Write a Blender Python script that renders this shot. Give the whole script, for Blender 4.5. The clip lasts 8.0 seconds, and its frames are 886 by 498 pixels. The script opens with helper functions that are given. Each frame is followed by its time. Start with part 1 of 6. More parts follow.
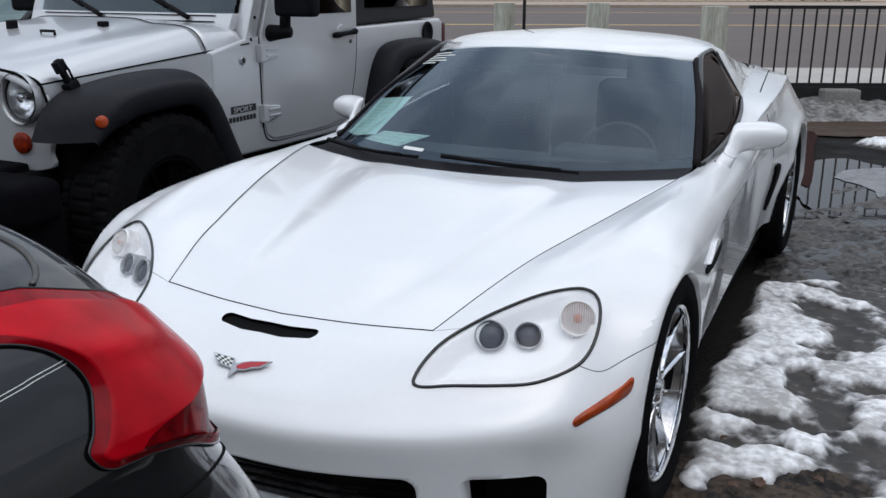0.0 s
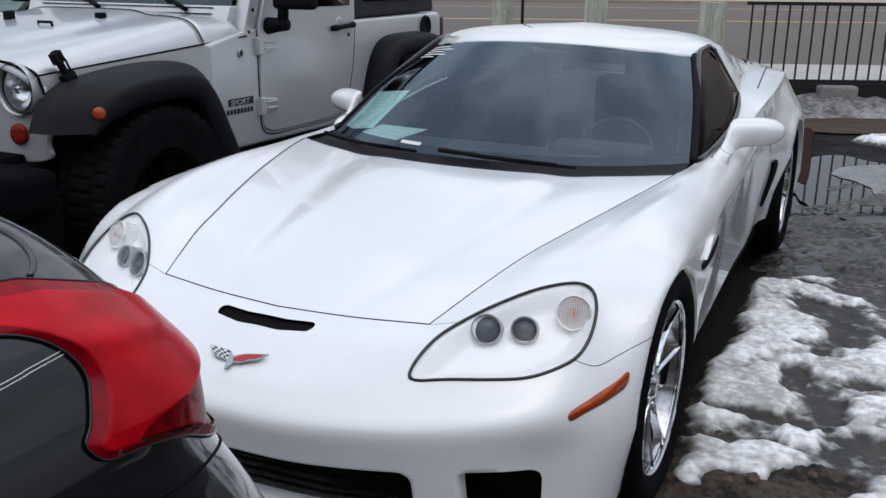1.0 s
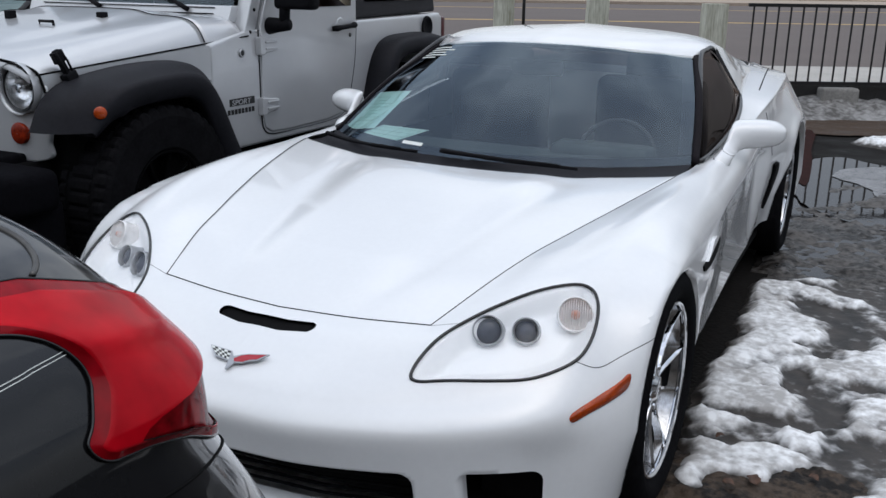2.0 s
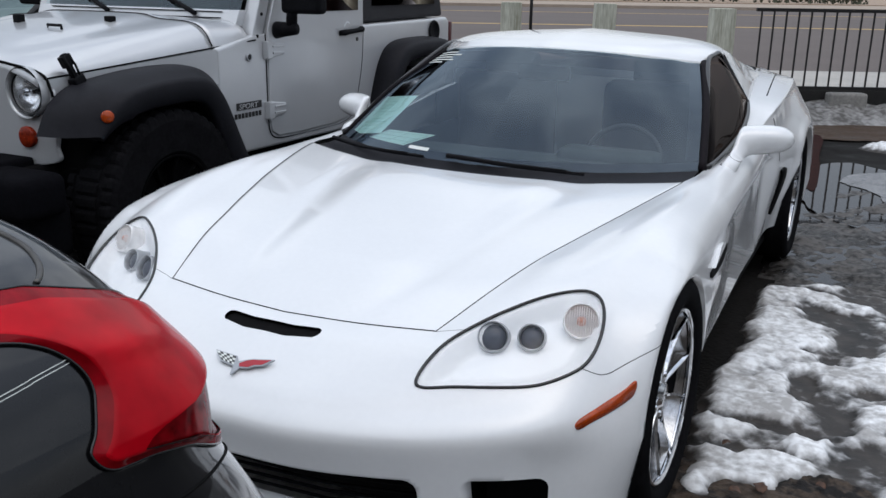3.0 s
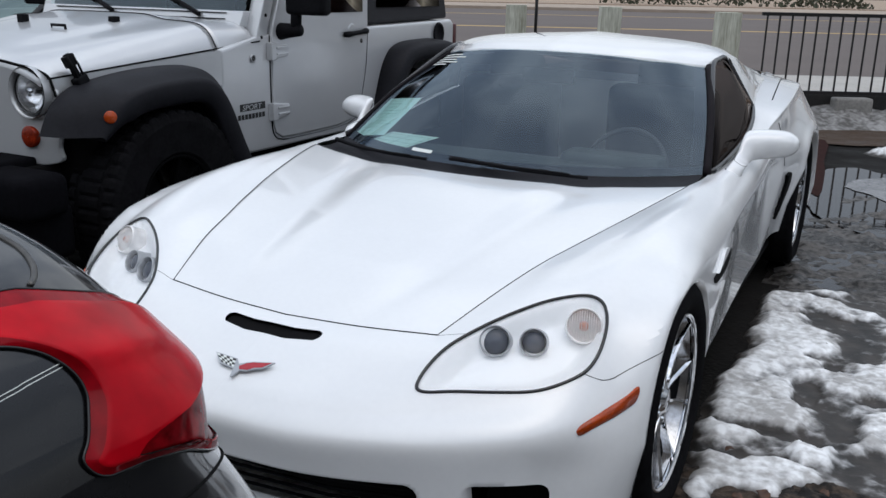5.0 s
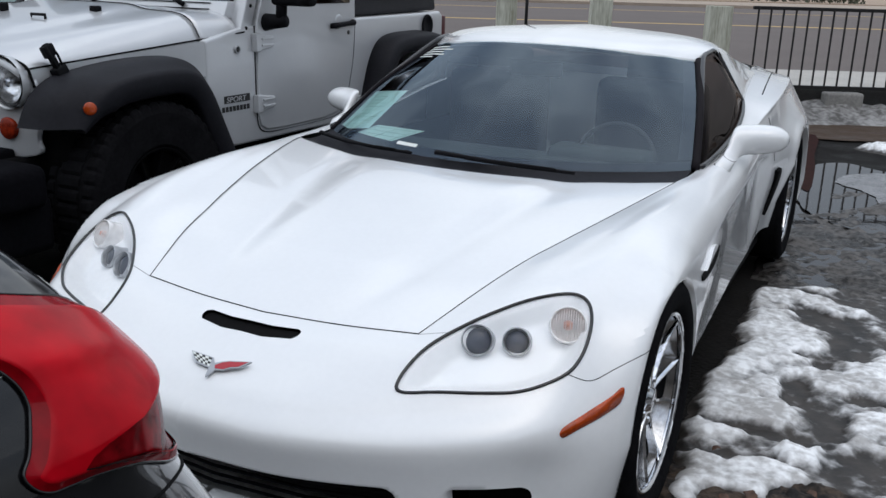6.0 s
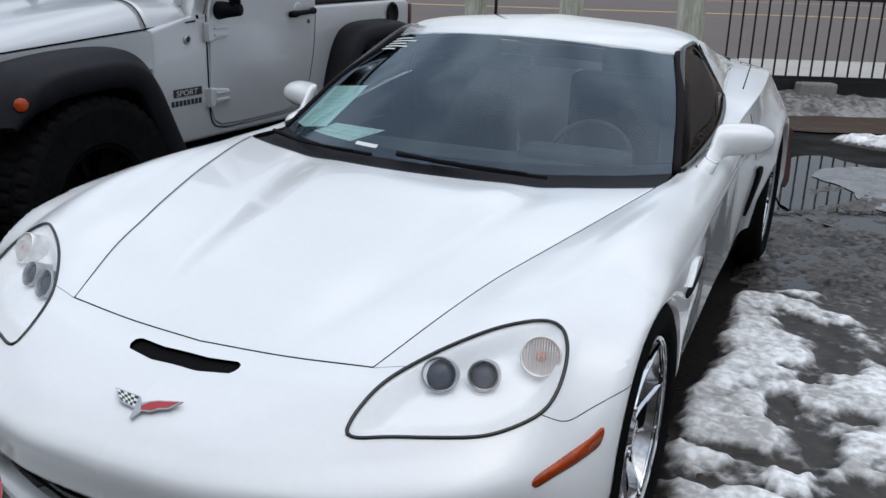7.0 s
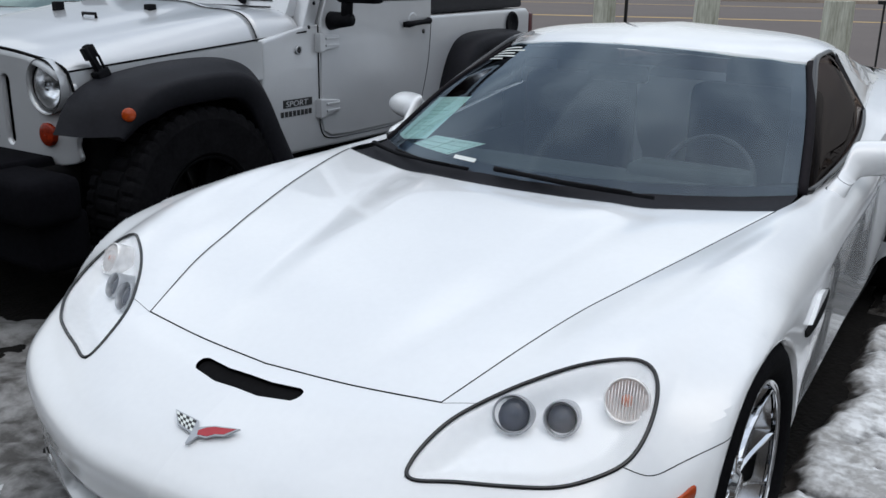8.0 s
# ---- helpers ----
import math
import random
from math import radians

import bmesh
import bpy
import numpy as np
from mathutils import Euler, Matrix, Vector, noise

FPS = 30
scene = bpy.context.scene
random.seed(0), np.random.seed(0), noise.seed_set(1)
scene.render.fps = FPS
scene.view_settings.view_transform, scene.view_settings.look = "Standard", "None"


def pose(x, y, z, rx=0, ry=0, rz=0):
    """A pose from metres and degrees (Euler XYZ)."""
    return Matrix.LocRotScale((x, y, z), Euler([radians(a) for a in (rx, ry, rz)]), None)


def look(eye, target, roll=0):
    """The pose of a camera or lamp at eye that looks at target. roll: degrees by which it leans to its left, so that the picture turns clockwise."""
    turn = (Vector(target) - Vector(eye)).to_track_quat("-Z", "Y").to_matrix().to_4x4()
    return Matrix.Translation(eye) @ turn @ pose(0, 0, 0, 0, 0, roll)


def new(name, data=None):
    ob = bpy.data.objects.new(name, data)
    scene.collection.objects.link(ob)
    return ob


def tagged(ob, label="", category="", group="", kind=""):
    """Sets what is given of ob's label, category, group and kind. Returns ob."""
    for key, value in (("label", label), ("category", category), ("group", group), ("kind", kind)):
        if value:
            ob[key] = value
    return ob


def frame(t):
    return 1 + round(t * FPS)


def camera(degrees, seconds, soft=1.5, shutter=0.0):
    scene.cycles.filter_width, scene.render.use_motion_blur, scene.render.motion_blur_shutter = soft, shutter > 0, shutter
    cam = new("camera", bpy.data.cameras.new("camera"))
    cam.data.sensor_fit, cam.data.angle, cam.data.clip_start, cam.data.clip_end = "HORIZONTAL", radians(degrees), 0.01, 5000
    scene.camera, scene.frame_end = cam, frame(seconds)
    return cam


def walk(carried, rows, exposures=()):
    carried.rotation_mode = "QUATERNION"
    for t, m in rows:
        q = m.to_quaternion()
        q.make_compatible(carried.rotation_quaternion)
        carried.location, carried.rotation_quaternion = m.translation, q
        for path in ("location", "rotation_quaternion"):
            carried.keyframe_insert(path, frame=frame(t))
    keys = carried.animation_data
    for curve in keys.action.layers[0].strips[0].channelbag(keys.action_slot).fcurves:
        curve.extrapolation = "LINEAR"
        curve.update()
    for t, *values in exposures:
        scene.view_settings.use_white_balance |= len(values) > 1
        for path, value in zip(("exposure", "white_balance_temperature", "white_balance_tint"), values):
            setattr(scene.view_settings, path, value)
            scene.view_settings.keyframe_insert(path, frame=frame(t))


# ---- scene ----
# x runs across the white car, y from its nose to its tail, z up; the origin lies on the ground between its front wheels.
cam = camera(51.88, 8.0)
# seconds, eye x y z, yaw to the left, pitch, roll
ROWS = [
    (0.0, 1.334, -2.245, 1.364, 26.38, -16.27, 0.17),
    (0.5, 1.337, -2.244, 1.364, 26.31, -16.57, 0.44),
    (1.0, 1.335, -2.248, 1.364, 26.16, -16.63, 0.60),
    (1.5, 1.331, -2.248, 1.362, 26.02, -16.67, 0.78),
    (3.0, 1.329, -2.241, 1.368, 26.59, -16.38, 0.90),
    (3.5, 1.328, -2.239, 1.367, 26.74, -16.38, 1.07),
    (4.0, 1.326, -2.234, 1.367, 26.95, -16.30, 1.26),
    (5.5, 1.326, -2.212, 1.365, 26.73, -16.25, 1.25),
    (6.0, 1.323, -2.171, 1.362, 26.25, -16.68, 1.59),
    (6.3, 1.315, -2.130, 1.360, 25.37, -16.66, 1.44),
    (6.5, 1.305, -2.088, 1.353, 24.65, -16.80, 0.98),
    (6.7, 1.285, -2.024, 1.358, 24.64, -17.69, 1.04),
    (6.9, 1.254, -1.960, 1.369, 24.68, -17.77, 0.80),
    (7.0, 1.238, -1.937, 1.365, 24.35, -17.45, 1.91),
    (7.2, 1.220, -1.912, 1.371, 25.28, -17.89, 2.17),
    (7.3, 1.221, -1.900, 1.380, 26.15, -17.71, 1.87),
    (7.5, 1.221, -1.876, 1.382, 27.65, -16.54, 1.35),
    (7.7, 1.225, -1.831, 1.366, 29.88, -16.30, 1.11),
    (8.0, 1.256, -1.747, 1.347, 32.89, -16.96, 1.03),
]
walk(cam, [(t, pose(x, y, z, 90 + pitch, 0, yaw) @ pose(0, 0, 0, 0, 0, roll)) for t, x, y, z, yaw, pitch, roll in ROWS],
     [(0.0, -0.09, 6280, 9.5), (6.0, -0.09, 6280, 8.5), (7.0, -0.12, 6260, 8.0), (8.0, -0.09, 6300, 7.5)])

# ---- light ----
world = bpy.data.worlds.new("sky")
scene.world = world
world.use_nodes = True
_nt = world.node_tree
_sky = _nt.nodes.new("ShaderNodeTexSky")
_sky.sky_type = "NISHITA"
_sky.sun_disc = False
_sky.sun_elevation = radians(75)
_sky.sun_rotation = radians(112)
_sky.dust_density = 5.0
_sky.air_density = 1.0
_mixc = _nt.nodes.new("ShaderNodeMixRGB")
_mixc.inputs["Fac"].default_value = 0.7
_coord = _nt.nodes.new("ShaderNodeTexCoord")
_cl = _nt.nodes.new("ShaderNodeTexNoise")
_cl.inputs["Scale"].default_value = 2.6
_cl.inputs["Detail"].default_value = 6
_ramp = _nt.nodes.new("ShaderNodeValToRGB")
_ramp.color_ramp.elements[0].position = 0.42
_ramp.color_ramp.elements[0].color = (4.6, 5.4, 6.7, 1)
_ramp.color_ramp.elements[1].position = 0.58
_ramp.color_ramp.elements[1].color = (12.0, 12.6, 13.3, 1)
_nt.links.new(_coord.outputs["Generated"], _cl.inputs["Vector"])
_nt.links.new(_cl.outputs["Fac"], _ramp.inputs["Fac"])
_nt.links.new(_sky.outputs["Color"], _mixc.inputs["Color1"])
_nt.links.new(_ramp.outputs["Color"], _mixc.inputs["Color2"])
_sep = _nt.nodes.new("ShaderNodeSeparateXYZ")
_grad = _nt.nodes.new("ShaderNodeMapRange")
_grad.inputs["From Min"].default_value = 0.0
_grad.inputs["From Max"].default_value = 1.0
_grad.inputs["To Min"].default_value = 0.27
_grad.inputs["To Max"].default_value = 1.27
_dim = _nt.nodes.new("ShaderNodeVectorMath")
_dim.operation = "SCALE"
_nt.links.new(_coord.outputs["Generated"], _sep.inputs["Vector"])
_nt.links.new(_sep.outputs["Z"], _grad.inputs["Value"])
_nt.links.new(_mixc.outputs["Color"], _dim.inputs[0])
_nt.links.new(_grad.outputs["Result"], _dim.inputs["Scale"])
_nt.links.new(_dim.outputs["Vector"], _nt.nodes["Background"].inputs["Color"])
_nt.nodes["Background"].inputs["Strength"].default_value = 0.138
_sun = bpy.data.lights.new("sun", "SUN")
_sun.energy = 0.6
_sun.angle = radians(170)
_sun.color = (1.0, 0.97, 0.92)
sun = new("sun", _sun)
sun.matrix_world = look((0, 0, 0), (0.35, -0.25, -1.0))


# ---- materials ----
def mat(name, base, rough=0.5, metal=0.0, var=0.15, scale=6.0, fine=60.0, bump=0.0, bump_scale=80.0, coat=0.0,
        rough_var=0.0, tint=None, spec=0.5, coat_rough=0.04, ior=1.5, stretch=None, contrast=.3):
    """Principled material, its colour varied at two scales, with fine relief."""
    m = bpy.data.materials.new(name)
    m.use_nodes = True
    nt = m.node_tree
    b = nt.nodes["Principled BSDF"]
    b.inputs["Roughness"].default_value = rough
    b.inputs["Metallic"].default_value = metal
    b.inputs["Specular IOR Level"].default_value = spec
    b.inputs["IOR"].default_value = ior
    b.inputs["Coat Weight"].default_value = coat
    b.inputs["Coat Roughness"].default_value = coat_rough
    tc = nt.nodes.new("ShaderNodeTexCoord")
    n1 = nt.nodes.new("ShaderNodeTexNoise")
    n1.inputs["Scale"].default_value = scale
    n1.inputs["Detail"].default_value = 5
    n2 = nt.nodes.new("ShaderNodeTexNoise")
    n2.inputs["Scale"].default_value = fine
    n2.inputs["Detail"].default_value = 3
    where = tc.outputs["Object"]
    if stretch:
        mp = nt.nodes.new("ShaderNodeMapping")
        mp.inputs["Scale"].default_value = stretch
        nt.links.new(where, mp.inputs["Vector"])
        where = mp.outputs["Vector"]
    nt.links.new(where, n1.inputs["Vector"])
    nt.links.new(where, n2.inputs["Vector"])
    add = nt.nodes.new("ShaderNodeMath")
    add.operation = "ADD"
    nt.links.new(n1.outputs["Fac"], add.inputs[0])
    nt.links.new(n2.outputs["Fac"], add.inputs[1])
    ramp = nt.nodes.new("ShaderNodeMapRange")
    ramp.inputs["From Min"].default_value = 1 - contrast
    ramp.inputs["From Max"].default_value = 1 + contrast
    nt.links.new(add.outputs[0], ramp.inputs["Value"])
    mix = nt.nodes.new("ShaderNodeMixRGB")
    dark = tint or tuple(c * (1 - var) for c in base)
    mix.inputs["Color1"].default_value = (*dark, 1)
    mix.inputs["Color2"].default_value = (*[min(1.0, c * (1 + var * 0.5)) for c in base], 1)
    nt.links.new(ramp.outputs["Result"], mix.inputs["Fac"])
    nt.links.new(mix.outputs["Color"], b.inputs["Base Color"])
    if rough_var:
        rr = nt.nodes.new("ShaderNodeMapRange")
        rr.inputs["From Min"].default_value = 0.3
        rr.inputs["From Max"].default_value = 0.7
        rr.inputs["To Min"].default_value = max(0.02, rough - rough_var)
        rr.inputs["To Max"].default_value = min(1.0, rough + rough_var)
        nt.links.new(n1.outputs["Fac"], rr.inputs["Value"])
        nt.links.new(rr.outputs["Result"], b.inputs["Roughness"])
    if bump:
        n3 = nt.nodes.new("ShaderNodeTexNoise")
        n3.inputs["Scale"].default_value = bump_scale
        n3.inputs["Detail"].default_value = 6
        nt.links.new(where, n3.inputs["Vector"])
        bp = nt.nodes.new("ShaderNodeBump")
        bp.inputs["Strength"].default_value = bump
        bp.inputs["Distance"].default_value = 0.01
        nt.links.new(n3.outputs["Fac"], bp.inputs["Height"])
        nt.links.new(bp.outputs["Normal"], b.inputs["Normal"])
    return m


def glass(name, tint, rough=0.0, clear=0.5, sheen=(1.0, 1.0, 1.0)):
    """Thin tinted pane: part transparent, part glossy."""
    m = bpy.data.materials.new(name)
    m.use_nodes = True
    nt = m.node_tree
    nt.nodes.clear()
    out = nt.nodes.new("ShaderNodeOutputMaterial")
    tr = nt.nodes.new("ShaderNodeBsdfTransparent")
    tr.inputs["Color"].default_value = (*tint, 1)
    gl = nt.nodes.new("ShaderNodeBsdfGlossy")
    gl.inputs["Roughness"].default_value = rough
    gl.inputs["Color"].default_value = (*sheen, 1)
    fr = nt.nodes.new("ShaderNodeFresnel")
    fr.inputs["IOR"].default_value = 1.0 + clear
    mx = nt.nodes.new("ShaderNodeMixShader")
    nt.links.new(fr.outputs["Fac"], mx.inputs["Fac"])
    nt.links.new(tr.outputs["BSDF"], mx.inputs[1])
    nt.links.new(gl.outputs["BSDF"], mx.inputs[2])
    nt.links.new(mx.outputs["Shader"], out.inputs["Surface"])
    return m


def thin_cover(m, wet, bare, z0, z1):
    """Lets the ground show through where the material lies thinly: bare at height z0, full at z1, with a ragged edge."""
    nt = m.node_tree
    b = nt.nodes["Principled BSDF"]
    was = b.inputs["Base Color"].links[0].from_socket
    geo = nt.nodes.new("ShaderNodeNewGeometry")
    sep = nt.nodes.new("ShaderNodeSeparateXYZ")
    nz = nt.nodes.new("ShaderNodeTexNoise")
    nz.inputs["Scale"].default_value = 22
    nz.inputs["Detail"].default_value = 6
    nt.links.new(geo.outputs["Position"], sep.inputs["Vector"])
    nt.links.new(geo.outputs["Position"], nz.inputs["Vector"])
    wob = nt.nodes.new("ShaderNodeMath")
    wob.operation = "MULTIPLY_ADD"
    wob.inputs[1].default_value = 0.045
    nt.links.new(nz.outputs["Fac"], wob.inputs[0])
    nt.links.new(sep.outputs["Z"], wob.inputs[2])
    rng = nt.nodes.new("ShaderNodeMapRange")
    rng.interpolation_type = "SMOOTHSTEP"
    rng.inputs["From Min"].default_value = z0 + 0.022
    rng.inputs["From Max"].default_value = z1 + 0.022
    nt.links.new(wob.outputs[0], rng.inputs["Value"])
    mx = nt.nodes.new("ShaderNodeMixRGB")
    low = nt.nodes.new("ShaderNodeMixRGB")
    low.inputs["Color1"].default_value = (*wet, 1)
    low.inputs["Color2"].default_value = (*bare, 1)
    blot = nt.nodes.new("ShaderNodeTexNoise")
    blot.inputs["Scale"].default_value = 8
    blot.inputs["Detail"].default_value = 7
    blot.inputs["Roughness"].default_value = 0.6
    nt.links.new(geo.outputs["Position"], blot.inputs["Vector"])
    spread = nt.nodes.new("ShaderNodeMapRange")
    spread.inputs["From Min"].default_value = 0.36
    spread.inputs["From Max"].default_value = 0.64
    nt.links.new(blot.outputs["Fac"], spread.inputs["Value"])
    nt.links.new(spread.outputs["Result"], low.inputs["Fac"])
    nt.links.new(low.outputs["Color"], mx.inputs["Color1"])
    nt.links.new(was, mx.inputs["Color2"])
    nt.links.new(rng.outputs["Result"], mx.inputs["Fac"])
    nt.links.new(mx.outputs["Color"], b.inputs["Base Color"])


M_WHITE = mat("white_paint", (0.80, 0.81, 0.82), 0.25, var=0.02, coat=1.0)
M_SILVER = mat("silver_paint", (0.56, 0.57, 0.585), 0.32, 0.35, var=0.05, fine=300, coat=0.8)
M_BLACKPAINT = mat("black_paint", (0.006, 0.006, 0.007), 0.3, var=0.2, coat=0.95, coat_rough=0.02, spec=0.2, ior=1.3)
M_PLASTIC = mat("black_plastic", (0.0075, 0.0075, 0.0092), 0.6, ior=1.3, var=0.3, bump=0.15, bump_scale=400, spec=0.18)
M_FLARE = mat("weathered_black_plastic", (0.0125, 0.0125, 0.0160), 0.6, ior=1.35, var=0.25, bump=0.15, bump_scale=400, spec=0.25)
# near-black: the shade inside openings put into the colour; black parts use it too
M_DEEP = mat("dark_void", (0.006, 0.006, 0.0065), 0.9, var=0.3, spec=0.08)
M_RUBBER = mat("tyre_rubber", (0.0085, 0.0085, 0.0095), 0.85, ior=1.2, var=0.35, scale=12, bump=0.2, bump_scale=150, spec=0.1)
M_TRIM = mat("gloss_black_trim", (0.01, 0.01, 0.011), 0.12, var=0.2)
M_CHROME = mat("chrome", (0.80, 0.81, 0.83), 0.06, 1.0, var=0.05)
M_STEEL = mat("brake_steel", (0.11, 0.105, 0.10), 0.4, 1.0, var=0.3)
M_AMBER = mat("amber_lens", (0.38, 0.050, 0.004), 0.2, var=0.35, scale=30, fine=150, coat=0.4, spec=0.2)
M_SIGNAL = mat("dark_amber_lens", (0.24, 0.022, 0.006), 0.25, var=0.6, scale=40, fine=120, spec=0.2)
M_RED = mat("red_lens", (0.50, 0.002, 0.010), 0.25, var=0.42, scale=5, fine=16, coat=0.18, coat_rough=0.03, spec=0.1, ior=1.35)
M_RIMRED = mat("dark_edge_red_lens", (0.24, 0.001, 0.006), 0.2, var=0.3, coat=0.25, coat_rough=0.03, spec=0.1, ior=1.25)
M_SHADERED = mat("shaded_red_lens", (0.20, 0.0012, 0.005), 0.25, var=0.85, scale=14, fine=50, coat=0.15, coat_rough=0.03, spec=0.06, ior=1.15)
M_TAILRED = mat("dull_red_lens", (0.07, 0.004, 0.007), 0.3, var=0.3)
M_HOUSING = mat("headlamp_housing", (0.92, 0.93, 0.94), 0.35, var=0.05)
M_REFLECT = mat("lamp_reflector", (0.88, 0.86, 0.85), 0.25, 0.4, var=0.2, scale=40, fine=200)
M_BEZEL = mat("projector_bezel", (0.40, 0.41, 0.43), 0.3, 0.5, var=0.1)
M_PROJ = mat("projector_lens", (0.040, 0.046, 0.066), 0.10, var=0.2)
M_WINDSHIELD = glass("tinted_windshield", (0.78, 0.86, 0.86), 0.0, 0.68, (0.72, 0.86, 1.0))
M_SIDEGLASS = glass("tinted_side_glass", (0.12, 0.085, 0.08), 0.0, 0.09, (1.0, 0.88, 0.82))
M_SHADEFADE = glass("fading_shade_band", (0.50, 0.50, 0.52), 0.0, 0.05)
M_TEAL = glass("teal_glass", (0.25, 0.32, 0.32), 0.0, 1.3, (0.75, 0.95, 0.93))
M_HATCH = glass("dark_hatch_glass", (0.03, 0.03, 0.035), 0.0, 0.45)
M_LENS = glass("clear_lens", (0.985, 0.99, 0.995), 0.0, 0.35)
M_ASPHALT = mat("wet_asphalt", (0.012, 0.011, 0.0102), 0.7, ior=1.12, var=0.45, scale=1.6, fine=45, bump=0.5, bump_scale=60, rough_var=0.28)
M_ROAD = mat("road_asphalt", (0.104, 0.083, 0.074), 0.8, var=0.15, scale=0.6, fine=20, bump=0.2)
M_CONCRETE = mat("concrete", (0.40, 0.38, 0.35), 0.8, var=0.2, scale=2, fine=30, bump=0.3)
M_BLOCK = mat("dirty_concrete", (0.24, 0.23, 0.215), 0.85, var=0.3, scale=5, fine=40, bump=0.4)
M_SNOW = mat("melting_snow", (0.82, 0.83, 0.84), 0.6, var=0.2, scale=5, fine=30, bump=0.15, bump_scale=70, tint=(0.40, 0.39, 0.38), contrast=.2)
thin_cover(M_SNOW, (0.006, 0.005, 0.0042), (0.038, 0.031, 0.026), 0.000, 0.029)
M_SLUSH = mat("dirty_slush", (0.088, 0.082, 0.077), 0.45, ior=1.3, var=0.5, scale=3.6, fine=30, bump=0.8, bump_scale=45, rough_var=0.3, tint=(0.010, 0.0085, 0.0072), contrast=.14)
M_MUD = mat("brown_mud", (0.050, 0.036, 0.026), 0.6, var=0.6, scale=9, fine=40, bump=0.8, bump_scale=50, spec=0.2, tint=(0.006, 0.0045, 0.0038), contrast=.15)
M_LEAF = mat("dead_leaf", (0.085, 0.042, 0.025), 0.7, var=0.5, scale=40)
M_SAND = mat("wet_sand", (0.062, 0.042, 0.030), 0.5, ior=1.12, var=0.3, scale=3, fine=40, bump=0.4, bump_scale=60, rough_var=0.2)
M_WATER = mat("puddle_water", (0.018, 0.016, 0.015), 0.03, var=0.2, bump=0.02, bump_scale=14)
M_ICE = mat("grey_ice", (0.20, 0.20, 0.205), 0.25, var=0.4, scale=7, fine=40, bump=0.3, bump_scale=50)
M_IRON = mat("black_iron", (0.015, 0.014, 0.014), 0.5, 0.2, var=0.3)
M_TIMBER = mat("weathered_painted_timber", (0.62, 0.62, 0.53), 0.85, scale=12, fine=60, bump=0.5, bump_scale=50, tint=(0.30, 0.29, 0.22), stretch=(1, 1, .12))
M_PAPER = mat("green_paper", (0.80, 0.96, 0.87), 0.7, var=0.08, scale=15)
M_PAPERW = mat("white_paper", (0.72, 0.75, 0.72), 0.7, var=0.06)
M_INK = mat("grey_print", (0.56, 0.72, 0.65), 0.7, var=0.2)
M_DASH = mat("dark_dashboard", (0.085, 0.094, 0.096), 0.7, var=0.2)
M_SEAT = mat("red_leather", (0.060, 0.056, 0.058), 0.6, var=0.25)
M_KERB = mat("dark_kerb", (0.022, 0.021, 0.020), 0.6, var=0.5, scale=3, bump=0.4)
M_STUCCO = mat("tan_render", (0.30, 0.26, 0.22), 0.85, var=0.2, scale=1.5, fine=40, bump=0.2)
M_FARWALK = mat("tan_pavement", (0.36, 0.29, 0.23), 0.85, var=0.2, scale=2)
M_DIRTYSNOW = mat("dirty_snow", (0.21, 0.205, 0.20), 0.6, var=0.5, scale=2.5, fine=18, bump=0.6, bump_scale=30, tint=(0.060, 0.055, 0.050), contrast=.18)
M_BOUNCESNOW = mat("bounce_snow", (0.50, 0.505, 0.51), 0.6, var=0.35, scale=3, fine=18, bump=0.5, bump_scale=30)
M_BUMPER = mat("dark_bumper_plastic", (0.006, 0.006, 0.0075), 0.8, ior=1.2, var=0.3, spec=0.07)
M_BOWL = mat("bright_reflector", (0.88, 0.89, 0.91), 0.22, 0.85, var=0.2, scale=30, fine=90)
M_YELLOW = mat("yellow_road_paint", (0.50, 0.34, 0.13), 0.8, var=0.3, scale=6)
M_BRICKRED = mat("dull_red_strip", (0.024, 0.006, 0.0045), 0.75, var=0.5, scale=9, ior=1.15)
M_FOLIAGE = mat("dry_shrub", (0.055, 0.06, 0.035), 0.85, var=0.5, scale=20)
M_ROCK = mat("tan_rock", (0.36, 0.27, 0.20), 0.9, var=0.3, scale=8, bump=0.5)
M_PILLAR = mat("satin_black_pillar", (0.013, 0.011, 0.013), 0.6, var=0.2, spec=0.15, ior=1.25)
M_FRIT = mat("black_glass_border", (0.026, 0.025, 0.033), 0.6, var=0.2, spec=0.1, ior=1.2)
M_SOFTTOP = mat("black_canvas", (0.020, 0.019, 0.022), 0.8, var=0.3, bump=0.3, bump_scale=500)
M_BARREL = mat("polished_barrel", (0.50, 0.50, 0.51), 0.22, 1.0, var=0.3, scale=14)
M_RIMDARK = mat("dark_alloy", (0.004, 0.004, 0.0045), 0.6, 0.0, var=0.2, ior=1.2, spec=0.1)
M_DECAL = mat("black_decal", (0.012, 0.012, 0.013), 0.5, var=0.2)


# ---- building tools ----
def part(name, bm, material, parent=None, label="", smooth=True):
    """Links a bmesh as one mesh object, under a thing or a part."""
    me = bpy.data.meshes.new(name)
    bm.to_mesh(me)
    bm.free()
    for p in me.polygons:
        p.use_smooth = smooth
    me.materials.append(material)
    ob = new(name, me)
    if parent is not None:
        ob.parent = parent
    if label:
        ob["label"] = label
    return ob


def thing(name, label, category, at=None, group=""):
    ob = new(name)
    if at is not None:
        ob.matrix_world = at
    return tagged(ob, label, category, group)


